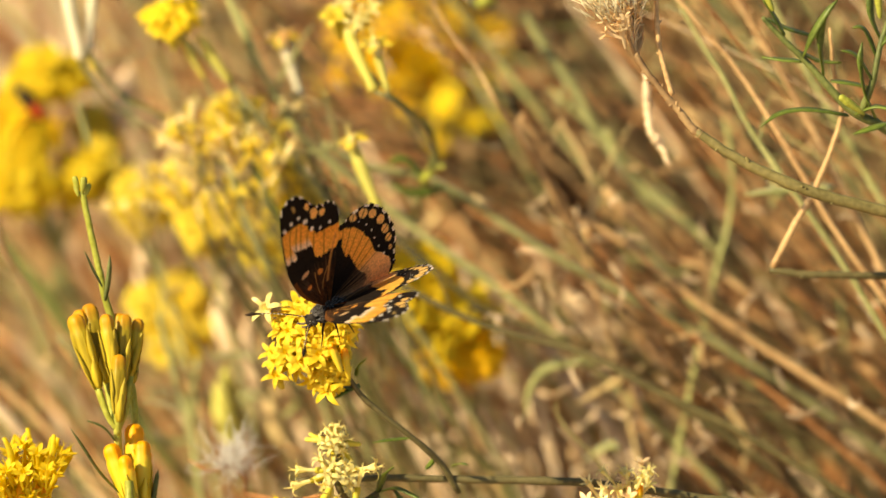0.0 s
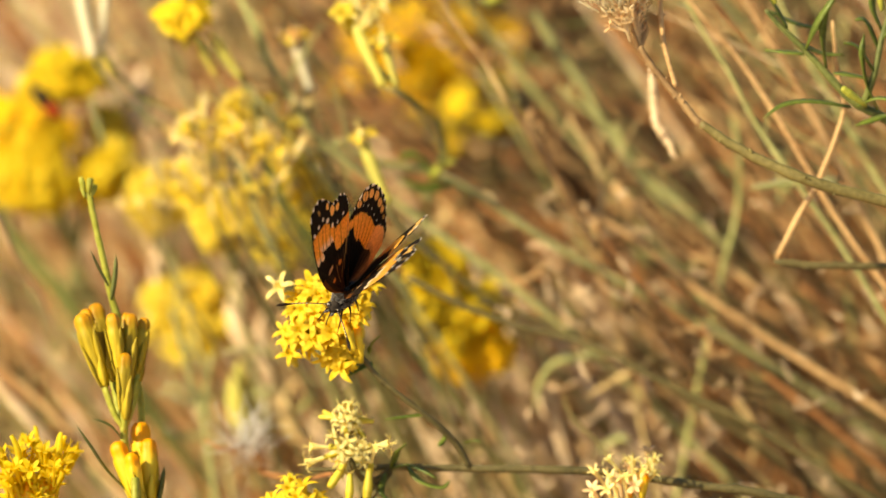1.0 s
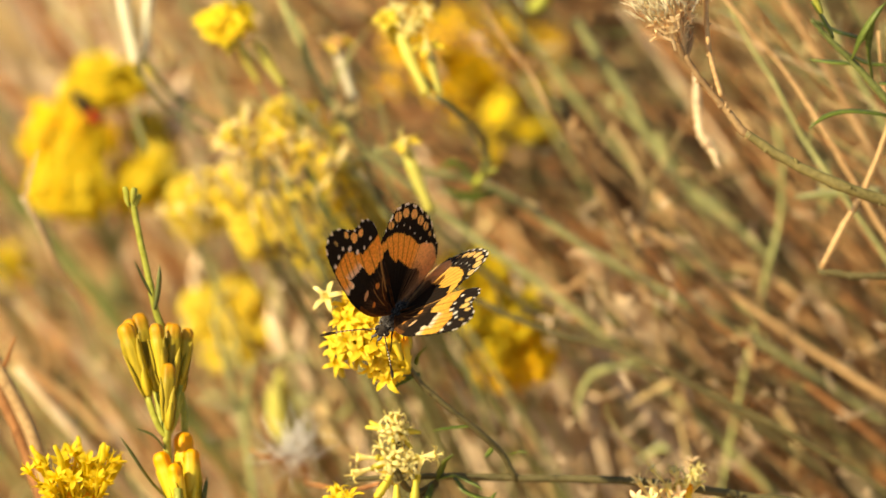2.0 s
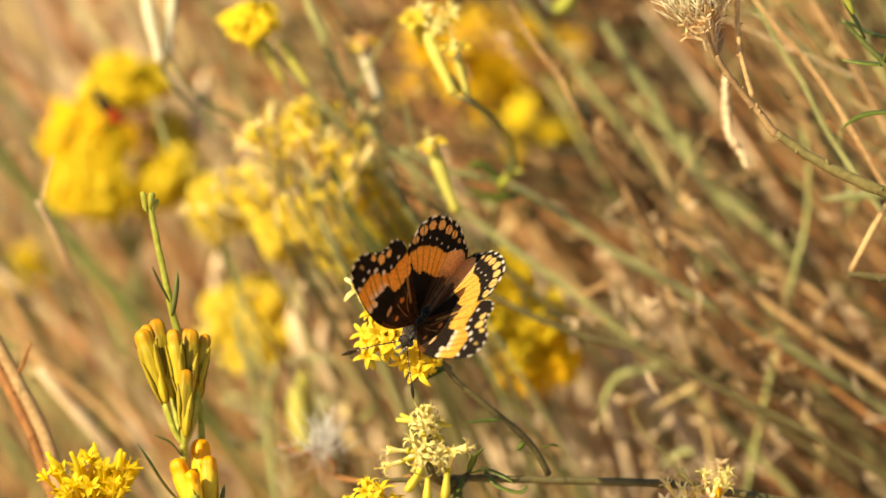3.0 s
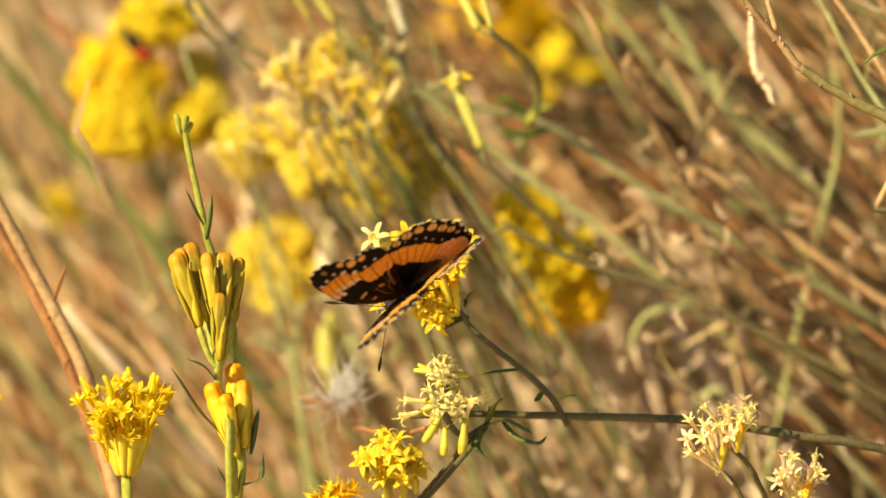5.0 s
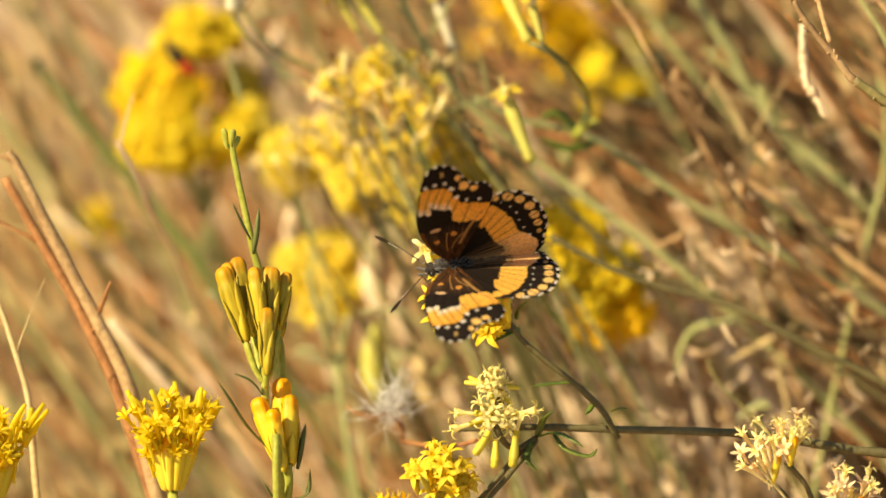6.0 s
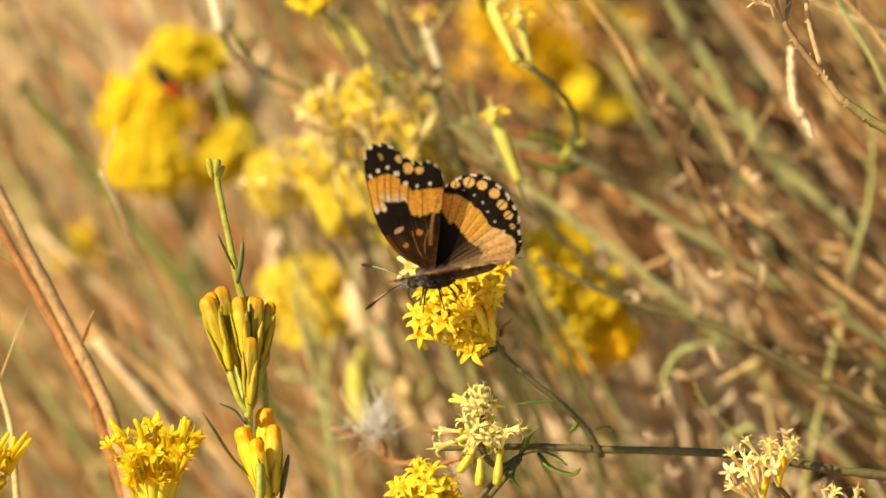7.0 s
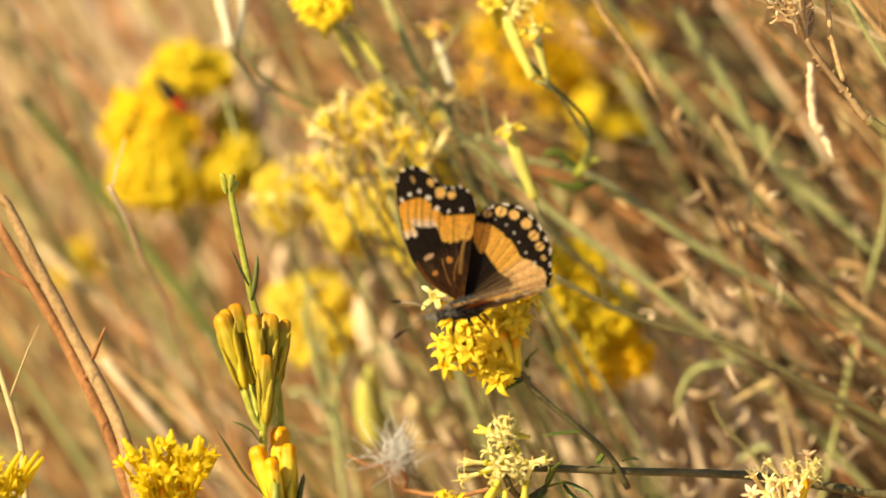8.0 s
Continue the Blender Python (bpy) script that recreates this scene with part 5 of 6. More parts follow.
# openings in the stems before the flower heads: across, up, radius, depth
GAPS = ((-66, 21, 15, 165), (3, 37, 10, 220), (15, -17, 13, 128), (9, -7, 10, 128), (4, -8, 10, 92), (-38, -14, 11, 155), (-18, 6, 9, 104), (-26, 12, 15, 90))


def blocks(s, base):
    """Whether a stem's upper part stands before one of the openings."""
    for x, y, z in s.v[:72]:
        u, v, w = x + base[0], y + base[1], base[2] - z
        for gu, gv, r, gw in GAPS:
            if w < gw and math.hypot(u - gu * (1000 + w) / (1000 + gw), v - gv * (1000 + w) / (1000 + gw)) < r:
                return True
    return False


def thicket(name, count, mat, seed, label, box, r, slope, up=(15, 90)):
    """Stems near enough to be told apart, each a thing of its own."""
    rnd = random.Random(seed)
    for k in range(count):
        s = Shape()
        base = brush_stem(s, rnd, box, r, slope, k, up)
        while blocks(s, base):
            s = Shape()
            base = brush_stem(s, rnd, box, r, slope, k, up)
        ob = new(name, s.mesh(name, [mat]))
        ob.matrix_world = BASIS @ Matrix.Translation(loc(base))
        tagged(ob, label, "stem", label)


def brush(name, count, mat, seed, label, box, r, slope):
    """Far stems past counting, as one mass."""
    rnd, whole = random.Random(seed), Shape()
    for k in range(count):
        s = Shape()
        b = brush_stem(s, rnd, box, r, slope, k)
        whole.put([(x + b[0], y + b[1], z - b[2]) for x, y, z in s.v], s.f)
    ob = new(name, whole.mesh(name, [mat]))
    ob.matrix_world = BASIS
    tagged(ob, label, "stems", kind="stuff")


def litter(name, count, mat, seed, label, box, size, wide=(0.8, 2.2)):
    """Bits of dead leaf and flower caught among the stems, past counting."""
    rnd, s = random.Random(seed), Shape()
    for k in range(count):
        c = Vector((rnd.uniform(*box[0]), rnd.uniform(*box[1]), -rnd.uniform(*box[2])))
        d = Vector((rnd.gauss(0.4, 0.7), rnd.gauss(-0.5, 0.7), rnd.gauss(0, 0.5))).normalized() * rnd.uniform(*size)
        o = Vector((rnd.gauss(0, 1), rnd.gauss(0, 1), rnd.gauss(0, 1))) * 0.18 * d.length
        blade(s, [c, c + d * 0.5 + o, c + d], rnd.uniform(*wide), 0.35, 0, 4, (rnd.gauss(0, 1), rnd.gauss(0, 1), 1), (0.4, 1.0, 0.8, 0.15), 0.3)
    ob = new(name, s.mesh(name, [mat]))
    ob.matrix_world = BASIS
    tagged(ob, label, "leaf litter", kind="stuff")


RIGHT, LEFT, MIDDLE = (-10, 150), (-140, 10), (-50, 60)
HIGH, DEEP, FAR = (-85, 70), (140, 250), (220, 440)
thicket("tan_stem", 58, TAN, 101, "dry tan stem deep in the bush", (RIGHT, HIGH, (130, 240)), (0.3, 0.75), (-42, 14))
thicket("near_tan_stem", 16, TAN, 114, "thin dry tan stem of the bush", ((52, 150), (-5, 75), (50, 100)), (0.16, 0.34), (-45, 13))
thicket("near_felted_stem", 16, GREY_GREEN, 115, "thin grey-green stem of the bush", ((48, 150), (0, 75), (50, 105)), (0.16, 0.34), (-45, 13))
thicket("near_brown_stem", 24, BROWN, 116, "thin dry brown stem of the bush", ((48, 150), (-5, 75), (55, 110)), (0.16, 0.36), (-44, 13))
thicket("brown_stem", 84, BROWN, 102, "dry brown stem deep in the bush", (RIGHT, HIGH, DEEP), (0.35, 0.9), (-42, 14))
# near-black twigs paint the shaded gaps between the stems
thicket("old_dead_twig", 62, SHADE_WOOD, 117, "dead twig coloured dark as shade deep in the bush", (RIGHT, HIGH, (110, 230)), (0.3, 0.8), (-42, 14))
thicket("felted_stem", 34, GREY_GREEN, 103, "grey-green stem deep in the bush", (RIGHT, HIGH, (130, 240)), (0.3, 0.75), (-42, 14))
thicket("olive_stem", 36, OLIVE, 113, "olive stem deep in the bush", (RIGHT, HIGH, DEEP), (0.35, 0.9), (-42, 14))
# more dark-coloured twigs, as shade behind the upper stems
thicket("old_dead_twig", 44, SHADE_WOOD, 127, "dead twig coloured dark as shade high in the bush", ((8, 48), (-5, 55), (235, 300)), (0.6, 1.5), (-48, 16))
thicket("peach_stem", 36, TAN, 132, "dry tan stem low in the bush", ((14, 60), (-68, -18), (130, 230)), (0.6, 1.4), (-60, 14), (5, 28))
thicket("peach_stem", 74, PALE, 119, "bleached peach stem low in the bush", ((8, 54), (-74, -18), (130, 230)), (0.6, 1.5), (-64, 14), (5, 28))
thicket("near_pale_stem", 14, PALE, 128, "thin bleached stem of the bush", ((60, 150), (10, 75), (60, 110)), (0.18, 0.38), (-44, 12))
thicket("near_straw_stem", 7, STRAW, 129, "thin straw-coloured stem of the bush", ((50, 150), (0, 75), (50, 100)), (0.16, 0.34), (-44, 12))
# the same shade colour on twigs low at the right
thicket("old_dead_twig", 18, SHADE_WOOD, 125, "dead twig coloured dark as shade low in the bush", ((48, 120), (-60, -5), (70, 130)), (0.25, 0.6), (-42, 14))
thicket("olive_stem", 34, OLIVE, 126, "olive stem high in the bush", ((4, 34), (6, 50), (260, 330)), (0.7, 1.5), (-50, 16))
thicket("straw_stem", 26, STRAW, 104, "straw-coloured stem deep in the bush", (LEFT, HIGH, (190, 330)), (0.5, 1.0), (-60, 12))
thicket("russet_stem", 20, BROWN, 136, "dry russet stem low in the bush", ((-130, -35), (-90, 5), (150, 260)), (0.5, 1.3), (-60, 9))
thicket("shaded_stem", 16, OLIVE, 137, "olive-brown stem low in the bush", ((-130, -35), (-90, 5), (160, 260)), (0.5, 1.2), (-60, 9))
thicket("brown_stem", 22, BROWN, 105, "dry brown stem deep in the bush", (LEFT, HIGH, (190, 330)), (0.5, 1.0), (-58, 12))
thicket("felted_stem", 22, GREY_GREEN, 107, "grey-green stem deep in the bush", (LEFT, HIGH, (170, 300)), (0.5, 1.0), (-58, 14))
thicket("pale_stem", 34, PALE, 112, "bleached stem deep in the bush", ((-45, 30), (-100, -30), (170, 290)), (0.8, 1.8), (-62, 14))
brush("far_pale_brush", 150, PALE, 106, "bleached stems at the back of the bush", ((-220, 20), (-150, 80), (300, 600)), (0.8, 2.0), (-62, 14))
brush("far_tan_brush", 160, TAN, 108, "dry tan stems at the back of the bush", ((-220, 90), (-150, 100), (260, 560)), (0.7, 1.7), (-55, 14))
brush("far_straw_brush", 130, STRAW, 109, "straw-coloured stems at the back of the bush", ((-240, 30), (-150, 100), (280, 600)), (0.8, 1.9), (-60, 16))
brush("far_brown_brush", 200, BROWN, 110, "dry brown stems at the back of the bush", ((-60, 110), (-140, 110), FAR), (0.7, 1.8), (-52, 14))
# dark-coloured mass in place of the shadow at the bush's back
brush("far_dark_brush", 380, SHADE_WOOD, 118, "stems coloured dark as shade at the back of the bush", ((30, 280), (-70, 120), (220, 460)), (0.8, 2.2), (-50, 14))
brush("far_russet_brush", 110, BROWN, 133, "dry russet stems at the back of the bush", ((-240, -20), (-150, 80), (320, 600)), (0.8, 2.0), (-60, 14))
brush("far_olive_brush", 100, OLIVE, 111, "olive stems at the back of the bush", ((-40, 120), (-40, 110), FAR), (0.7, 1.6), (-54, 16))
litter("pale_litter", 110, PALE, 134, "bleached curled leaf bits caught among the stems", ((22, 98), (-48, 8), (62, 125)), (2, 7), (0.5, 1.3))
litter("high_tan_litter", 50, TAN, 135, "dry tan leaf bits high among the stems", ((24, 98), (5, 55), (85, 150)), (2, 9), (0.5, 1.3))
litter("tan_litter", 420, TAN, 121, "dead tan leaf bits caught among the stems", ((-30, 140), (-80, 65), (95, 260)), (2, 9))
litter("straw_litter", 240, STRAW, 122, "straw-coloured leaf bits caught among the stems", ((-130, 140), (-80, 65), (125, 280)), (2, 7))
litter("green_litter", 170, GREY_GREEN, 123, "grey-green leaves among the stems", ((-60, 140), (-80, 65), (90, 240)), (4, 13))
litter("yellow_litter", 90, SPENT, 124, "faded yellow petals among the stems", ((-100, 140), (-80, 65), (110, 260)), (2, 6))
litter("peach_litter", 180, PALE, 130, "bleached peach leaf bits low among the stems", ((8, 52), (-68, -26), (105, 200)), (4, 12))


# ---- the butterfly (millimetres; x ahead, y to its left, z up) ----
def patch(col, target, amount):
    return tuple(a + (b - a) * amount for a, b in zip(col, target))


DARK, ORANGE, AMBER = (0.024, 0.016, 0.012), (0.82, 0.34, 0.028), (0.90, 0.56, 0.12)
CREAM, WHITE, RUST, HAIR = (0.86, 0.70, 0.46), (0.86, 0.82, 0.74), (0.30, 0.10, 0.02), (0.36, 0.22, 0.11)
FORE_RIM = ((14, 1.5), (23, 5.2), (30.5, 8.7), (39.6, 12.9), (48.9, 17.8), (54, 21.6), (57.2, 24.0), (60, 25.2), (63.4, 25.5), (67.3, 24.8), (69.8, 23.6), (72, 22.2), (74.8, 20.9), (79, 20.3), (83, 20.3), (86, 19.7), (89.3, 18.4), (91, 16.9), (91.3, 15), (91, 12), (90, 7), (88, 1.5))
HIND_RIM = ((72, 1.5), (80, 6), (88, 10.8), (96, 13.2), (104.2, 14.9), (108.5, 16.2), (115, 17.5), (121, 18.3), (127.5, 18.4), (135, 18.1), (142, 17.7), (149, 17.2), (155, 16.6), (161, 15.7), (167, 15.3), (170, 15.0), (174, 14.3), (178, 13.0), (182, 10.5), (186, 6), (187, 3), (187, 1.2))
FORE_DOTS = ((55.2, 20.7, 0.38), (59.6, 21.0, 0.36), (64.1, 20.9, 0.34), (67.0, 19.3, 0.48), (69.8, 17.2, 0.44), (75.6, 16.2, 0.3), (83.1, 16.4, 0.34))
FORE_SPOTS = ((63.3, 23.1, 0.3, 0.75), (70.0, 21.7, 0.5, 0.8), (73.1, 19.6, 0.85, 1.0), (78.3, 18.9, 0.75, 0.65))
FORE_VEINS = ((20, 57.7, 16.3, 51.3), (19.5, 61.1, 16, 55.5), (19.3, 64.1, 15.2, 58), (16.9, 66, 14.4, 62.5), (15.9, 70.1, 11.8, 65), (15.3, 78.3, 10.8, 75.3))
BASE_VEINS = ((4.0, 62, 8.2, 79.6), (3.6, 50, 8.6, 60.5), (5.0, 78, 14.0, 88.3))
HIND_SPOTS = ((110, 15.4, 0.8), (117.2, 16.4, 1.02), (124.7, 16.8, 0.95), (133.2, 16.65, 1.0), (141.1, 15.95, 0.98), (148.5, 15.5, 0.86), (156, 14.95, 0.55))
HIND_DOTS = ((116, 14.8, 0.14), (123.5, 14.7, 0.18), (130.6, 14.3, 0.22), (137.3, 13.5, 0.22), (146.1, 13.1, 0.24), (155.9, 13.3, 0.28))


def spot_near(psi, r, p, q, rx, ry=None):
    dx, dy = math.radians(psi - p) * q, r - q
    return math.hypot(dx / rx, dy / (ry or rx))


def off_vein(psi, r, vein):
    """Millimetres beside a vein that runs from one radius and angle to another."""
    r0, a0, r1, a1 = vein
    return abs(math.radians(psi - (a0 + (a1 - a0) * (r - r0) / (r1 - r0)))) * r


def fore_colour(psi, r, edge, j):
    """The forewing's pattern at an angle and a distance from its root; edge: distance to the rim."""
    c = DARK
    outer = along(psi, (48, 55, 59, 63.6, 67.3, 67.6, 71.2, 71.6, 78, 88, 92), (19.2, 20.3, 20.0, 19.8, 18.4, 17.0, 16.5, 15.7, 15.4, 15.5, 15.4)) + 0.22 * j
    inner = along(psi, (45, 50.6, 53, 53.3, 60.5, 66.2, 66.6, 72, 85.3, 92), (14.7, 14.0, 14.2, 15.7, 14.6, 14.1, 11.4, 10.7, 11.1, 11.6)) + 0.35 * j
    if inner < r < outer and edge > 0.45:
        c = patch(ORANGE, AMBER, along(r, (inner, outer), (0.9, 0.45)))
        if psi < 66.3 and r < inner + 3.2:
            c = patch(c, WHITE, 0.7 * along(r, (inner + 0.5, inner + 2.0), (1, 0)))
        for vein in FORE_VEINS:
            d = off_vein(psi, r, vein)
            if d < 0.2:
                c = patch(c, DARK, 0.75 * (1 - d / 0.2))
    for k, (p, q, w, h) in enumerate(FORE_SPOTS):
        if spot_near(psi, r, p, q, w, h) < 1 + 0.15 * j:
            c = patch(patch(AMBER, CREAM, 0.2), DARK, 0.45 if k == 0 else 0.0)
    for p, q, w in FORE_DOTS:
        if spot_near(psi, r, p, q, w) < 1 + 0.2 * j:
            c = WHITE
    if r < 10.5:
        c = patch(c, RUST, 0.4 * max(0, 1 - r / 10.5) * (1 + j) + (0.45 if psi < 47 and edge < 2.2 else 0))
        c = patch(c, HAIR, 0.3 * max(0, noise.noise((psi * 0.5, r * 0.2, 7.0))))
    for p, q, w, h, pale in ((49.3, 9.9, 0.95, 0.42, 0.6), (67.4, 7.9, 0.6, 0.62, 0.1), (42.9, 7.0, 0.5, 0.38, 0.1)):
        if spot_near(psi, r, p, q, w, h) < 1 + 0.25 * j:
            c = patch(patch(ORANGE, RUST, 0.3), CREAM, pale)
    for k, vein in enumerate(BASE_VEINS):
        d, wide = off_vein(psi, r, vein), (0.13, 0.13, 0.34)[k]
        if d < wide and vein[0] < r < vein[2]:
            c = patch(c, (0.62, 0.33, 0.10), 0.8 * (1 - (d / wide) ** 2))
    if edge < 0.4 and psi > 57 and r > 15 and math.sin(psi * 1.75 + 1.0) > 0.25:
        c = WHITE
    return c


def hind_colour(psi, r, edge, j):
    c = DARK
    outer = along(psi, (84, 96, 105, 113, 121.5, 129, 137, 146.6, 150, 157, 165, 184), (12.0, 13.0, 13.6, 13.9, 13.4, 13.0, 12.6, 12.0, 12.4, 13.4, 14.3, 13.0)) + 0.18 * j
    inner = along(psi, (84, 103, 104.5, 111.4, 123, 132.4, 144.4, 150, 160, 184), (11.8, 11.7, 10.4, 9.0, 8.7, 8.0, 7.6, 7.8, 8.6, 7.0)) + 0.5 * j
    if inner < r < outer and psi < 186:
        c = patch(ORANGE, AMBER, along(psi, (105, 150, 165), (0.7, 0.95, 1.0)))
        c = patch(c, CREAM, along(psi, (143, 153), (0, 0.45)))
        for vein in (103.5, 110, 117, 125, 133, 141, 148.5):
            d = abs(math.radians(psi - vein)) * r
            if d < 0.14:
                c = patch(c, DARK, 0.7 * (1 - d / 0.14))
    hairy = max(0, 0.55 + 1.3 * noise.noise((psi * 0.9, r * 0.12, 2.0)))
    if psi > 137 and r < inner + 1.2:
        c = patch(c, HAIR, min(0.8, (psi - 137) / 22) * min(1, hairy))
    if psi > 162 and r < outer:
        c = patch(c, (0.62, 0.42, 0.22), min(0.75, (psi - 162) / 14) * (0.6 + 0.4 * hairy))
    for p, q, w in HIND_SPOTS:
        if spot_near(psi, r, p, q, w * 0.94, w * 0.86) < 1 + 0.06 * j:
            c = patch(c if abs(math.radians(psi - p)) * r < 0.06 else patch(AMBER, CREAM, 0.25), DARK, 0.0)
    for p, q, w in HIND_DOTS:
        if spot_near(psi, r, p, q, w) < 1:
            c = WHITE
    if edge < 0.42 and 104 < psi < 168 and math.sin(psi * 0.86 + 0.6) > 0.0:
        c = WHITE
    return c


def wing_mesh(name, rim, colour, side, drop, ne=260, ns=130):
    """A wing sheet with slight camber and vein folds, its pattern kept as a colour per scale."""
    pts = [Vector((r * math.cos(radians(p)), r * math.sin(radians(p)), 0)) for p, r in rim]
    line = smooth_line(pts, 400)
    lens = [0.0]
    for a, b in zip(line, line[1:]):
        lens.append(lens[-1] + (b[0] - a[0]).length)
    es = np.linspace(0, lens[-1], ne + 1)
    edge_pts = [Vector((along(e, lens, [q[0].x for q in line]), along(e, lens, [q[0].y for q in line]), 0)) for e in es]
    s, cols = Shape(), []
    verts, faces = [], []
    for i, q in enumerate(edge_pts):
        ragged = 1 + 0.008 * math.sin(i * 1.9) + 0.006 * math.sin(i * 0.83)
        for k in range(ns + 1):
            f = 1 - (1 - k / ns) ** 1.15
            p = q * (f * ragged)
            psi, r = math.degrees(math.atan2(p.y, p.x)), p.length
            psi = psi + 360 if psi < -10 else psi
            j = noise.noise((p.x * 1.3, p.y * 1.3, 5.0)) + 0.6 * noise.noise((p.x * 4, p.y * 4, 9.0))
            edge = q.length * (1 - f)
            cols.append(colour(psi, r, edge, j))
            z = 0.55 * math.sin(math.pi * min(1, f * 0.9)) + 0.07 * math.sin(psi * 0.75) * f * (1 - 0.5 * f) + drop
            verts.append((p.x, side * p.y, z))
    for i in range(ne):
        for k in range(ns):
            a = i * (ns + 1) + k
            quad = (a, a + 1, a + ns + 2, a + ns + 1)
            faces.append(quad if side < 0 else quad[::-1])
    s.put(verts, faces)
    me = s.mesh(name, [WING])
    data = me.attributes.new("scales", "FLOAT_COLOR", "POINT")
    data.data.foreach_set("color", np.array([(*c, 1.0) for c in cols], dtype=np.float32).ravel())
    return me


butterfly = tagged(new("butterfly"), "black and orange checkered butterfly with white-spotted wing rims on the flower", "butterfly")
butterfly.empty_display_size = 0.005


def wing(name, rim, colour, side, drop):
    ob = part(name, wing_mesh(name, rim, colour, side, drop), butterfly)
    thick = ob.modifiers.new("thickness", "SOLIDIFY")
    thick.thickness, thick.offset = 0.00007, 0
    return ob


right_forewing = wing("right_forewing", FORE_RIM, fore_colour, -1, 0.0)
left_forewing = wing("left_forewing", FORE_RIM, fore_colour, 1, 0.0)
right_hindwing = wing("right_hindwing", HIND_RIM, hind_colour, -1, -0.25)
left_hindwing = wing("left_hindwing", HIND_RIM, hind_colour, 1, -0.25)

s = Shape()
tube(s, [(4.2, 0, -0.6), (3.2, 0, -0.4), (1.5, 0, -0.3), (-0.8, 0, -0.5), (-2.2, 0, -0.8)], (0.7, 1.5, 1.95, 1.75, 1.0), 14, 16, 0, 0.05)
body = part("thorax", s.mesh("thorax", [BLACK_HAIR]), butterfly, label="dark hairy thorax")
s = Shape()
tube(s, [(-1.6, 0, -0.5), (-4, 0, -0.4), (-6, 0, -0.3), (-8, 0, -0.4), (-9.2, 0, -0.5)], (0.9, 1.15, 1.1, 0.8, 0.2), 12, 24, 0, 0.03, 1.0, 1, 0.08)
part("abdomen", s.mesh("abdomen", [FUR_BROWN]), butterfly, label="slim brown abdomen")
s = Shape()
tube(s, [(3.8, 0, -0.6), (4.6, 0, -0.55), (5.3, 0, -0.7), (5.8, 0, -1.0)], (0.8, 1.05, 0.95, 0.35), 12, 9, 0, 0.03)
headpart = part("head", s.mesh("head", [BLACK_HAIR]), butterfly)
for q in (-1, 1):
    s = Shape()
    lathe(s, [(0.1, -0.55), (0.45, -0.4), (0.6, 0), (0.45, 0.4), (0.1, 0.55)], 10, 0)
    part("eye", s.mesh("eye", [EYE]), headpart, Matrix.Translation((0.0049, q * 0.00085, -0.0005)))
    s = Shape()
    blade(s, [(5.4, q * 0.35, -1.0), (6.2, q * 0.5, -0.9), (7.0, q * 0.6, -0.5), (7.5, q * 0.6, -0.1)], 0.55, 0.35, 0, 6, (0, 0, 1))
    part("palp", s.mesh("palp", [FUR_GREY]), headpart)
    s = Shape()
    tube(s, [(5.4, q * 0.5, 0.1), (7.5, q * 2.3, 0.7), (9.7, q * 4.3, 0.9), (11.6, q * 6.0, 0.8), (12.4, q * 6.7, 0.7), (13.1, q * 7.3, 0.6)], (0.11, 0.095, 0.095, 0.11, 0.3, 0.28, 0.1), 6, 30, 0)
    for i in range(11):
        p = Vector((5.9 + i * 0.5, q * (0.93 + i * 0.435), 0.3 + 0.6 * math.sin(min(1.0, i / 9) * 1.6)))
        tube(s, [p, p + Vector((0.16, q * 0.14, 0.02))], (0.125, 0.125), 6, 1, 1)
    part("antenna", s.mesh("antenna", [LEG_DARK, BAND]), headpart, label="thin dark antenna with a clubbed tip")
    for k, (x, spread, reach) in enumerate(((2.8, 1.6, 1.6), (1.0, 2.0, -0.3), (-0.5, 2.0, -2.0))):
        s = Shape()
        tube(s, [(x, q * 0.9, -1.6), (x + reach * 0.4, q * spread * 0.8, -2.6), (x + reach * 0.6, q * spread, -3.6), (x + reach, q * spread * 1.25, -5.6)], (0.22, 0.2, 0.14, 0.08), 5, 9, 0)
        part("leg", s.mesh("leg", [LEG_DARK]), butterfly)
s = Shape()
tube(s, [(5.7, 0, -1.1), (6.1, 0, -2.6), (5.6, 0, -4.4)], (0.13, 0.1, 0.06), 5, 8, 0)
part("proboscis", s.mesh("proboscis", [LEG_DARK]), headpart)
s, rnd = Shape(), random.Random(8)
for k in range(420):
    x, a = rnd.uniform(-1.8, 4.6), rnd.uniform(-1.7, 1.7)
    rr = along(x, (-1.8, 0.5, 2, 4.6), (1.1, 1.75, 1.85, 0.95))
    p = Vector((x, rr * math.sin(a), rr * math.cos(a) - 0.45))
    d = Vector((-0.9, math.sin(a) * 0.7, math.cos(a) * 0.7)).normalized()
    tube(s, [p, p + d * rnd.uniform(0.5, 1.2)], (0.05, 0.015), 3, 2, 0)
part("fur", s.mesh("fur", [FUR_GREY]), body)
s = Shape()
for k in range(260):
    x, a = -rnd.uniform(0, 8.2), rnd.uniform(-1.6, 1.6)
    p = Vector((x, 1.05 * math.sin(a), 1.05 * math.cos(a) - 0.45))
    d = Vector((-0.9, math.sin(a) * 0.8, math.cos(a) * 0.5)).normalized()
    tube(s, [p, p + d * rnd.uniform(0.6, 1.5)], (0.05, 0.012), 3, 2, 0)
part("abdomen_fur", s.mesh("abdomen_fur", [FUR_BROWN]), body)


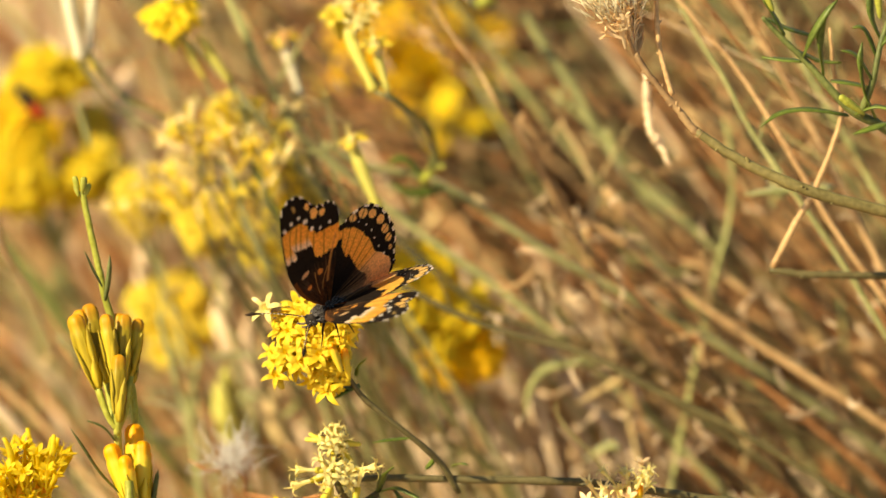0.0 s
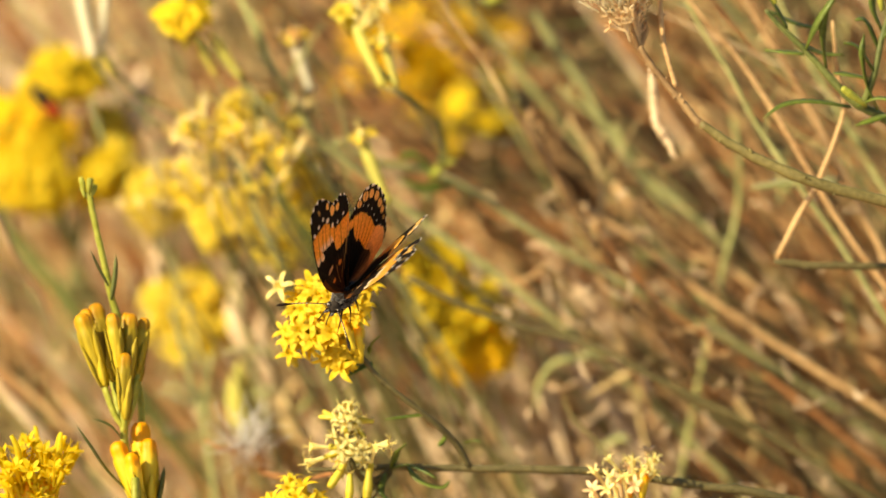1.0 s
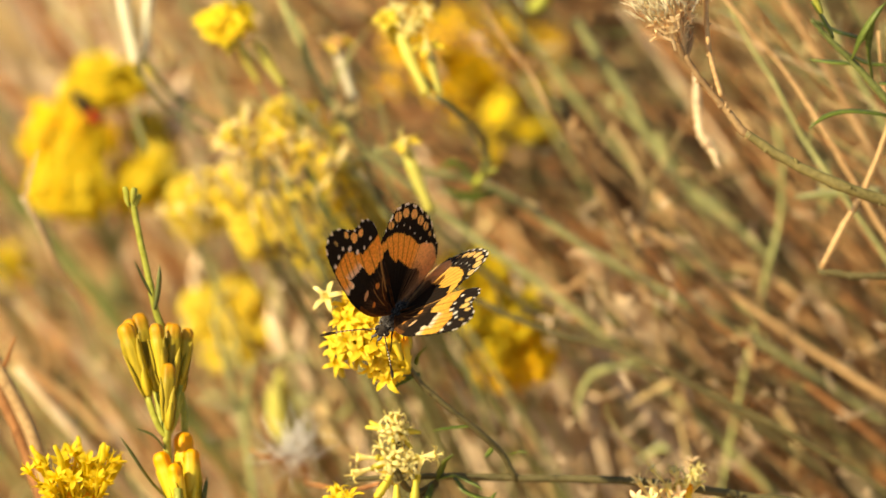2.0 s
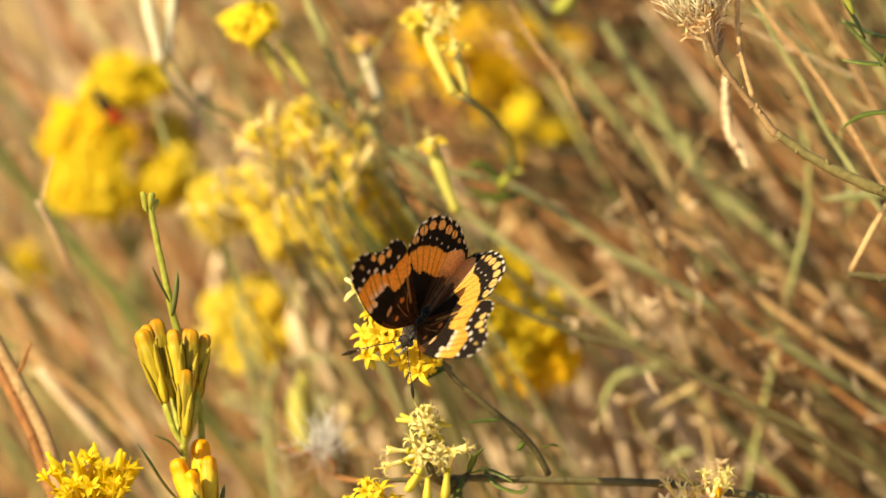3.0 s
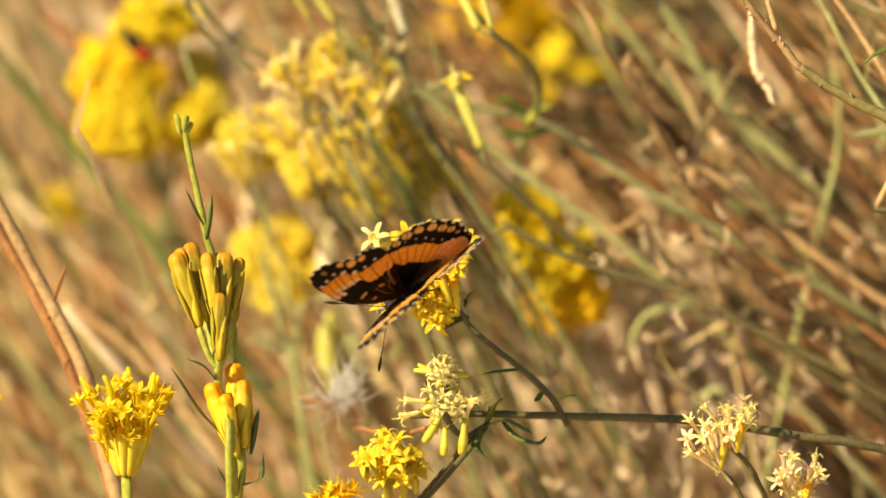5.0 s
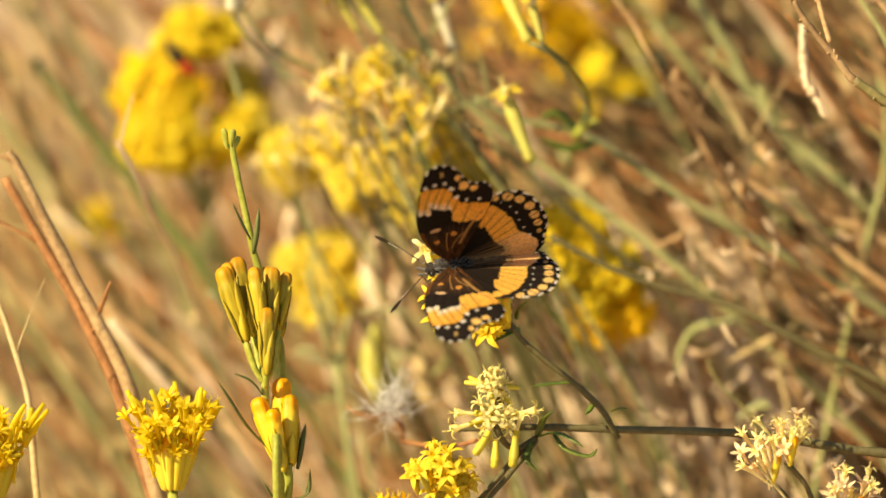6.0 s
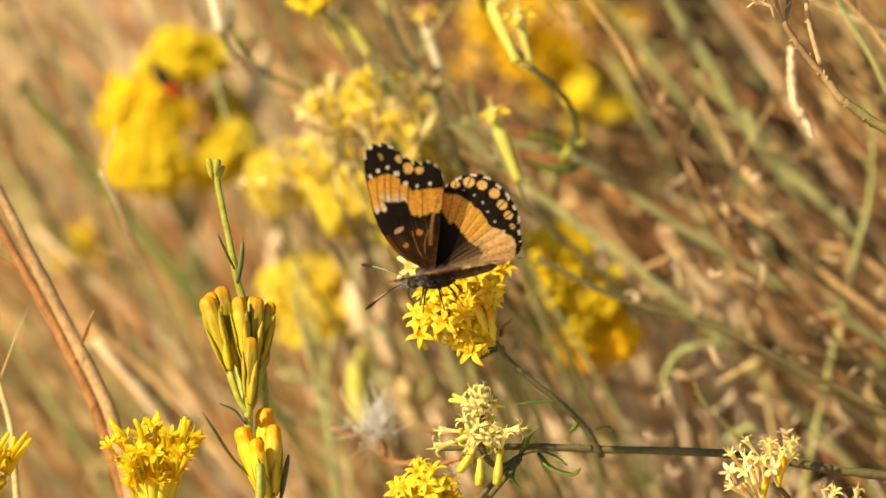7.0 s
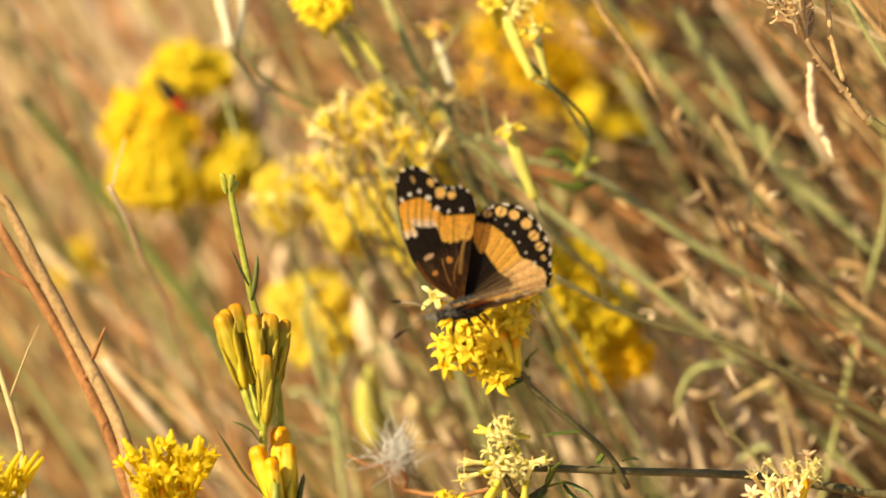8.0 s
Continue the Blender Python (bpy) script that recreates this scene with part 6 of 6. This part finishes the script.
def hinge(side, raised, swept):
    """The pose of a wing on the thorax: raised over the level and swept back, in degrees."""
    return Matrix.Translation((0.001, 0, 0)) @ Matrix.Rotation(radians(side * raised), 4, "X") @ Matrix.Translation((0, side * 0.0008, 0)) @ Matrix.Rotation(radians(side * swept), 4, "Z")


def swayed(ob, du, dv):
    """A plant's resting pose, moved in the wind by millimetres to the right and up."""
    return Matrix.Translation(BASIS.to_3x3() @ Vector((du, dv, 0)) * 0.001) @ ob.matrix_world


# ---- what moves ----
def motions():
    walk(butterfly, [
        (0.0, pose(-0.00740, -0.01272, 0.39468, -13.91, 11.59, -139.48)),
        (0.2, pose(-0.00485, -0.01134, 0.39948, -18.36, -2.43, -135.87)),
        (0.4, pose(-0.00700, -0.01307, 0.39577, -24.51, -12.53, -117.37)),
        (0.5, pose(-0.00568, -0.01308, 0.39622, -26.36, -14.69, -115.95)),
        (0.6, pose(-0.00373, -0.01272, 0.39688, -27.27, -10.90, -116.10)),
        (0.8, pose(-0.00486, -0.01325, 0.39471, -25.65, 6.71, -121.87)),
        (1.0, pose(-0.00611, -0.01264, 0.39567, -25.55, 12.80, -118.23)),
        (1.2, pose(-0.00274, -0.01288, 0.39438, -24.89, 17.80, -124.64)),
        (2.3, pose(-0.00574, -0.01211, 0.39314, -24.05, 25.43, -126.03)),
        (2.5, pose(-0.00534, -0.01197, 0.39289, -24.60, 29.50, -127.51)),
        (2.8, pose(-0.00565, -0.01322, 0.39382, -26.67, 33.40, -131.00)),
        (3.0, pose(-0.00596, -0.01454, 0.39313, -27.20, 38.57, -136.11)),
        (3.2, pose(-0.00919, -0.01553, 0.39095, -27.88, 35.20, -149.93)),
        (3.3, pose(-0.00949, -0.01586, 0.39030, -25.56, 31.75, -149.59)),
        (3.5, pose(-0.01016, -0.01583, 0.39092, -34.95, 35.47, -168.01)),
        (3.7, pose(-0.01042, -0.01622, 0.38863, -59.86, 48.31, 175.94)),
        (4.0, pose(-0.01136, -0.01564, 0.38834, -71.76, 40.33, 165.16)),
        (4.2, pose(-0.01158, -0.01627, 0.38927, -77.88, 39.00, 165.46)),
        (4.5, pose(-0.01092, -0.01744, 0.39003, -77.42, 38.22, 166.97)),
        (4.8, pose(-0.01040, -0.01705, 0.38792, -69.11, 40.37, -175.48)),
        (5.0, pose(-0.01082, -0.01653, 0.38722, -72.11, 39.53, -178.58)),
        (5.2, pose(-0.00941, -0.01693, 0.38665, -67.70, 47.32, -177.11)),
        (6.3, pose(-0.01356, -0.01494, 0.39498, -30.27, -2.91, -172.68)),
        (6.5, pose(-0.01436, -0.01561, 0.39365, -22.97, 2.63, -173.43)),
        (6.8, pose(-0.01255, -0.01556, 0.39639, -18.90, 4.86, -170.39)),
        (7.0, pose(-0.01335, -0.01657, 0.39534, -11.06, 12.23, -178.49)),
        (7.2, pose(-0.01266, -0.01613, 0.39498, -11.31, 13.72, -177.08)),
        (7.5, pose(-0.01135, -0.01491, 0.39599, -12.45, 14.94, -177.10)),
        (7.8, pose(-0.01152, -0.01545, 0.39490, -15.52, 6.34, -173.44)),
        (8.0, pose(-0.01185, -0.01608, 0.39345, -4.85, 14.73, -178.86)),
    ])
    walk(right_forewing, [
        (0.0, hinge(-1, 85.1, 10.9)), (0.2, hinge(-1, 63.1, 5.5)), (0.4, hinge(-1, 76.8, -2.1)), (0.5, hinge(-1, 59.1, -2.8)),
        (0.6, hinge(-1, 40.6, 0.3)), (0.8, hinge(-1, 38.3, 3.8)), (1.0, hinge(-1, 71.0, 2.8)), (1.2, hinge(-1, 60.9, 4.6)),
        (2.3, hinge(-1, 69.8, 5.2)), (2.5, hinge(-1, 77.9, 5.4)), (2.8, hinge(-1, 76.7, 14.1)), (3.0, hinge(-1, 74.1, 16.1)),
        (3.2, hinge(-1, 79.4, 15.7)), (3.3, hinge(-1, 76.5, 13.8)), (3.5, hinge(-1, 85.9, 16.9)), (3.7, hinge(-1, 84.5, 16.6)),
        (4.0, hinge(-1, 80.4, 16.3)), (4.2, hinge(-1, 80.5, 14.4)), (4.5, hinge(-1, 77.8, 12.5)), (4.8, hinge(-1, 55.8, 16.6)),
        (5.0, hinge(-1, 63.0, 15.6)), (5.2, hinge(-1, 54.8, 19.5)), (6.3, hinge(-1, 86.2, 22.1)), (6.5, hinge(-1, 86.7, 14.1)),
        (6.8, hinge(-1, 88.5, 7.0)), (7.0, hinge(-1, 86.4, 15.7)), (7.2, hinge(-1, 81.9, 16.6)), (7.5, hinge(-1, 82.7, 18.5)),
        (7.8, hinge(-1, 88.5, 9.0)), (8.0, hinge(-1, 88.0, 19.8)),
    ])
    walk(left_forewing, [
        (0.0, hinge(1, 32.0, 18.2)), (0.2, hinge(1, 19.9, 18.0)), (0.4, hinge(1, 62.3, 11.6)), (0.5, hinge(1, 57.0, 13.2)),
        (0.6, hinge(1, 46.1, 13.1)), (0.8, hinge(1, 37.7, 11.6)), (1.0, hinge(1, 65.4, 6.9)), (1.2, hinge(1, 39.5, 7.8)),
        (2.3, hinge(1, 55.2, 10.1)), (2.5, hinge(1, 60.3, 10.3)), (2.8, hinge(1, 70.2, 20.1)), (3.0, hinge(1, 47.7, 17.4)),
        (3.2, hinge(1, 45.6, 18.0)), (3.3, hinge(1, 23.6, 19.8)), (3.5, hinge(1, 32.8, 20.8)), (3.7, hinge(1, 58.2, 18.4)),
        (4.0, hinge(1, 54.3, 17.9)), (4.2, hinge(1, 71.9, 14.2)), (4.5, hinge(1, 70.6, 13.3)), (4.8, hinge(1, 70.4, 14.4)),
        (5.0, hinge(1, 82.5, 15.8)), (5.2, hinge(1, 69.3, 20.2)), (6.3, hinge(1, 31.1, 17.3)), (6.5, hinge(1, 45.9, 11.4)),
        (6.8, hinge(1, 61.1, 6.4)), (7.0, hinge(1, 31.5, 17.7)), (7.2, hinge(1, 31.3, 16.0)), (7.5, hinge(1, 32.4, 17.4)),
        (7.8, hinge(1, 59.4, 8.5)), (8.0, hinge(1, 24.9, 18.6)),
    ])
    walk(right_hindwing, [
        (0.0, hinge(-1, 83.2, 6.6)), (0.2, hinge(-1, 62.7, -0.6)), (0.4, hinge(-1, 77.8, -10.1)), (0.5, hinge(-1, 60.9, -11.4)),
        (0.6, hinge(-1, 42.3, -8.0)), (0.8, hinge(-1, 40.0, -2.9)), (1.0, hinge(-1, 72.6, -3.0)), (1.2, hinge(-1, 62.3, 0.7)),
        (2.3, hinge(-1, 69.7, -0.4)), (2.5, hinge(-1, 77.6, -0.8)), (2.8, hinge(-1, 74.7, 2.8)), (3.0, hinge(-1, 70.8, 10.2)),
        (3.2, hinge(-1, 75.4, 7.4)), (3.3, hinge(-1, 72.0, 7.8)), (3.5, hinge(-1, 82.1, 7.3)), (3.7, hinge(-1, 82.4, 3.3)),
        (4.0, hinge(-1, 80.8, 4.4)), (4.2, hinge(-1, 83.0, -0.8)), (4.5, hinge(-1, 83.5, -2.2)), (4.8, hinge(-1, 56.8, 2.0)),
        (5.0, hinge(-1, 60.9, 4.3)), (5.2, hinge(-1, 54.1, 5.7)), (6.3, hinge(-1, 83.2, 7.7)), (6.5, hinge(-1, 84.8, 1.7)),
        (6.8, hinge(-1, 84.1, -2.8)), (7.0, hinge(-1, 78.5, 4.7)), (7.2, hinge(-1, 74.9, 6.1)), (7.5, hinge(-1, 77.1, 8.2)),
        (7.8, hinge(-1, 83.4, -1.7)), (8.0, hinge(-1, 82.0, 8.8)),
    ])
    walk(left_hindwing, [
        (0.0, hinge(1, 36.0, 12.0)), (0.2, hinge(1, 25.8, 5.7)), (0.4, hinge(1, 69.9, -0.8)), (0.5, hinge(1, 65.5, -2.0)),
        (0.6, hinge(1, 53.9, 0.5)), (0.8, hinge(1, 44.1, 2.4)), (1.0, hinge(1, 70.4, 2.4)), (1.2, hinge(1, 44.2, 5.6)),
        (2.3, hinge(1, 58.2, 7.9)), (2.5, hinge(1, 63.0, 6.1)), (2.8, hinge(1, 71.0, -1.0)), (3.0, hinge(1, 47.3, 6.1)),
        (3.2, hinge(1, 45.1, 7.5)), (3.3, hinge(1, 23.0, 7.1)), (3.5, hinge(1, 31.9, 9.0)), (3.7, hinge(1, 56.3, 9.4)),
        (4.0, hinge(1, 50.9, 11.7)), (4.2, hinge(1, 68.6, 3.9)), (4.5, hinge(1, 67.6, -0.6)), (4.8, hinge(1, 70.2, 9.8)),
        (5.0, hinge(1, 84.2, 16.1)), (5.2, hinge(1, 70.8, 13.7)), (6.3, hinge(1, 31.3, 14.4)), (6.5, hinge(1, 45.9, -5.1)),
        (6.8, hinge(1, 61.0, 9.7)), (7.0, hinge(1, 31.3, 1.9)), (7.2, hinge(1, 30.6, 0.6)), (7.5, hinge(1, 30.9, -0.4)),
        (7.8, hinge(1, 57.8, 10.7)), (8.0, hinge(1, 23.3, 2.1)),
    ])
    bpy.context.view_layer.update()
    for ob in NODDING:
        walk(ob, [(t, swayed(ob, u, v)) for t, u, v in (
            (0, -1.6, -2.3), (0.2, 0.6, 3.1), (0.4, -0.8, -1.2), (0.6, 1.2, 1.4), (0.8, 0.2, -0.4), (1, -0.8, -0.2), (1.2, 1.5, -0.7), (2.3, -0.6, -0.3),
            (2.5, 0, -0), (2.8, -0, 0.1), (3, 0.4, 0.9), (3.2, 0.3, -1.5), (3.3, -1.1, -2.4), (3.5, 0.3, 0.3), (3.7, 0.1, -1.1), (4, 0.1, -0),
            (4.2, -0.2, 0.4), (4.5, -0.1, 0.4), (4.8, 1, -1.6), (5, -0.2, -1.6), (6.3, -0.8, -1.5), (6.5, -1.4, -2.3), (6.8, -0.4, 0.2), (7, -1.3, -1.3),
            (7.2, -1.2, -1.8), (7.5, 0.1, -1), (7.8, -0.6, -1.5), (8, -0.3, -2.9))])
    for ob in SWAYING:
        walk(ob, [(t, swayed(ob, u, v)) for t, u, v in (
            (0, 0.8, 2.3), (0.5, -1.0, 0.9), (1, 0.0, 1.0), (2.5, 0, 0), (3, -1.5, -0.5), (3.5, -0.8, -0.4), (4, -1.1, 0.7), (4.5, -2.5, -0.8),
            (5, 0.9, 1.4), (6.5, -0.4, 0.3), (7, -0.9, -0.9), (7.5, -2.8, -1.9), (8, -1.2, -0.4))])


motions()
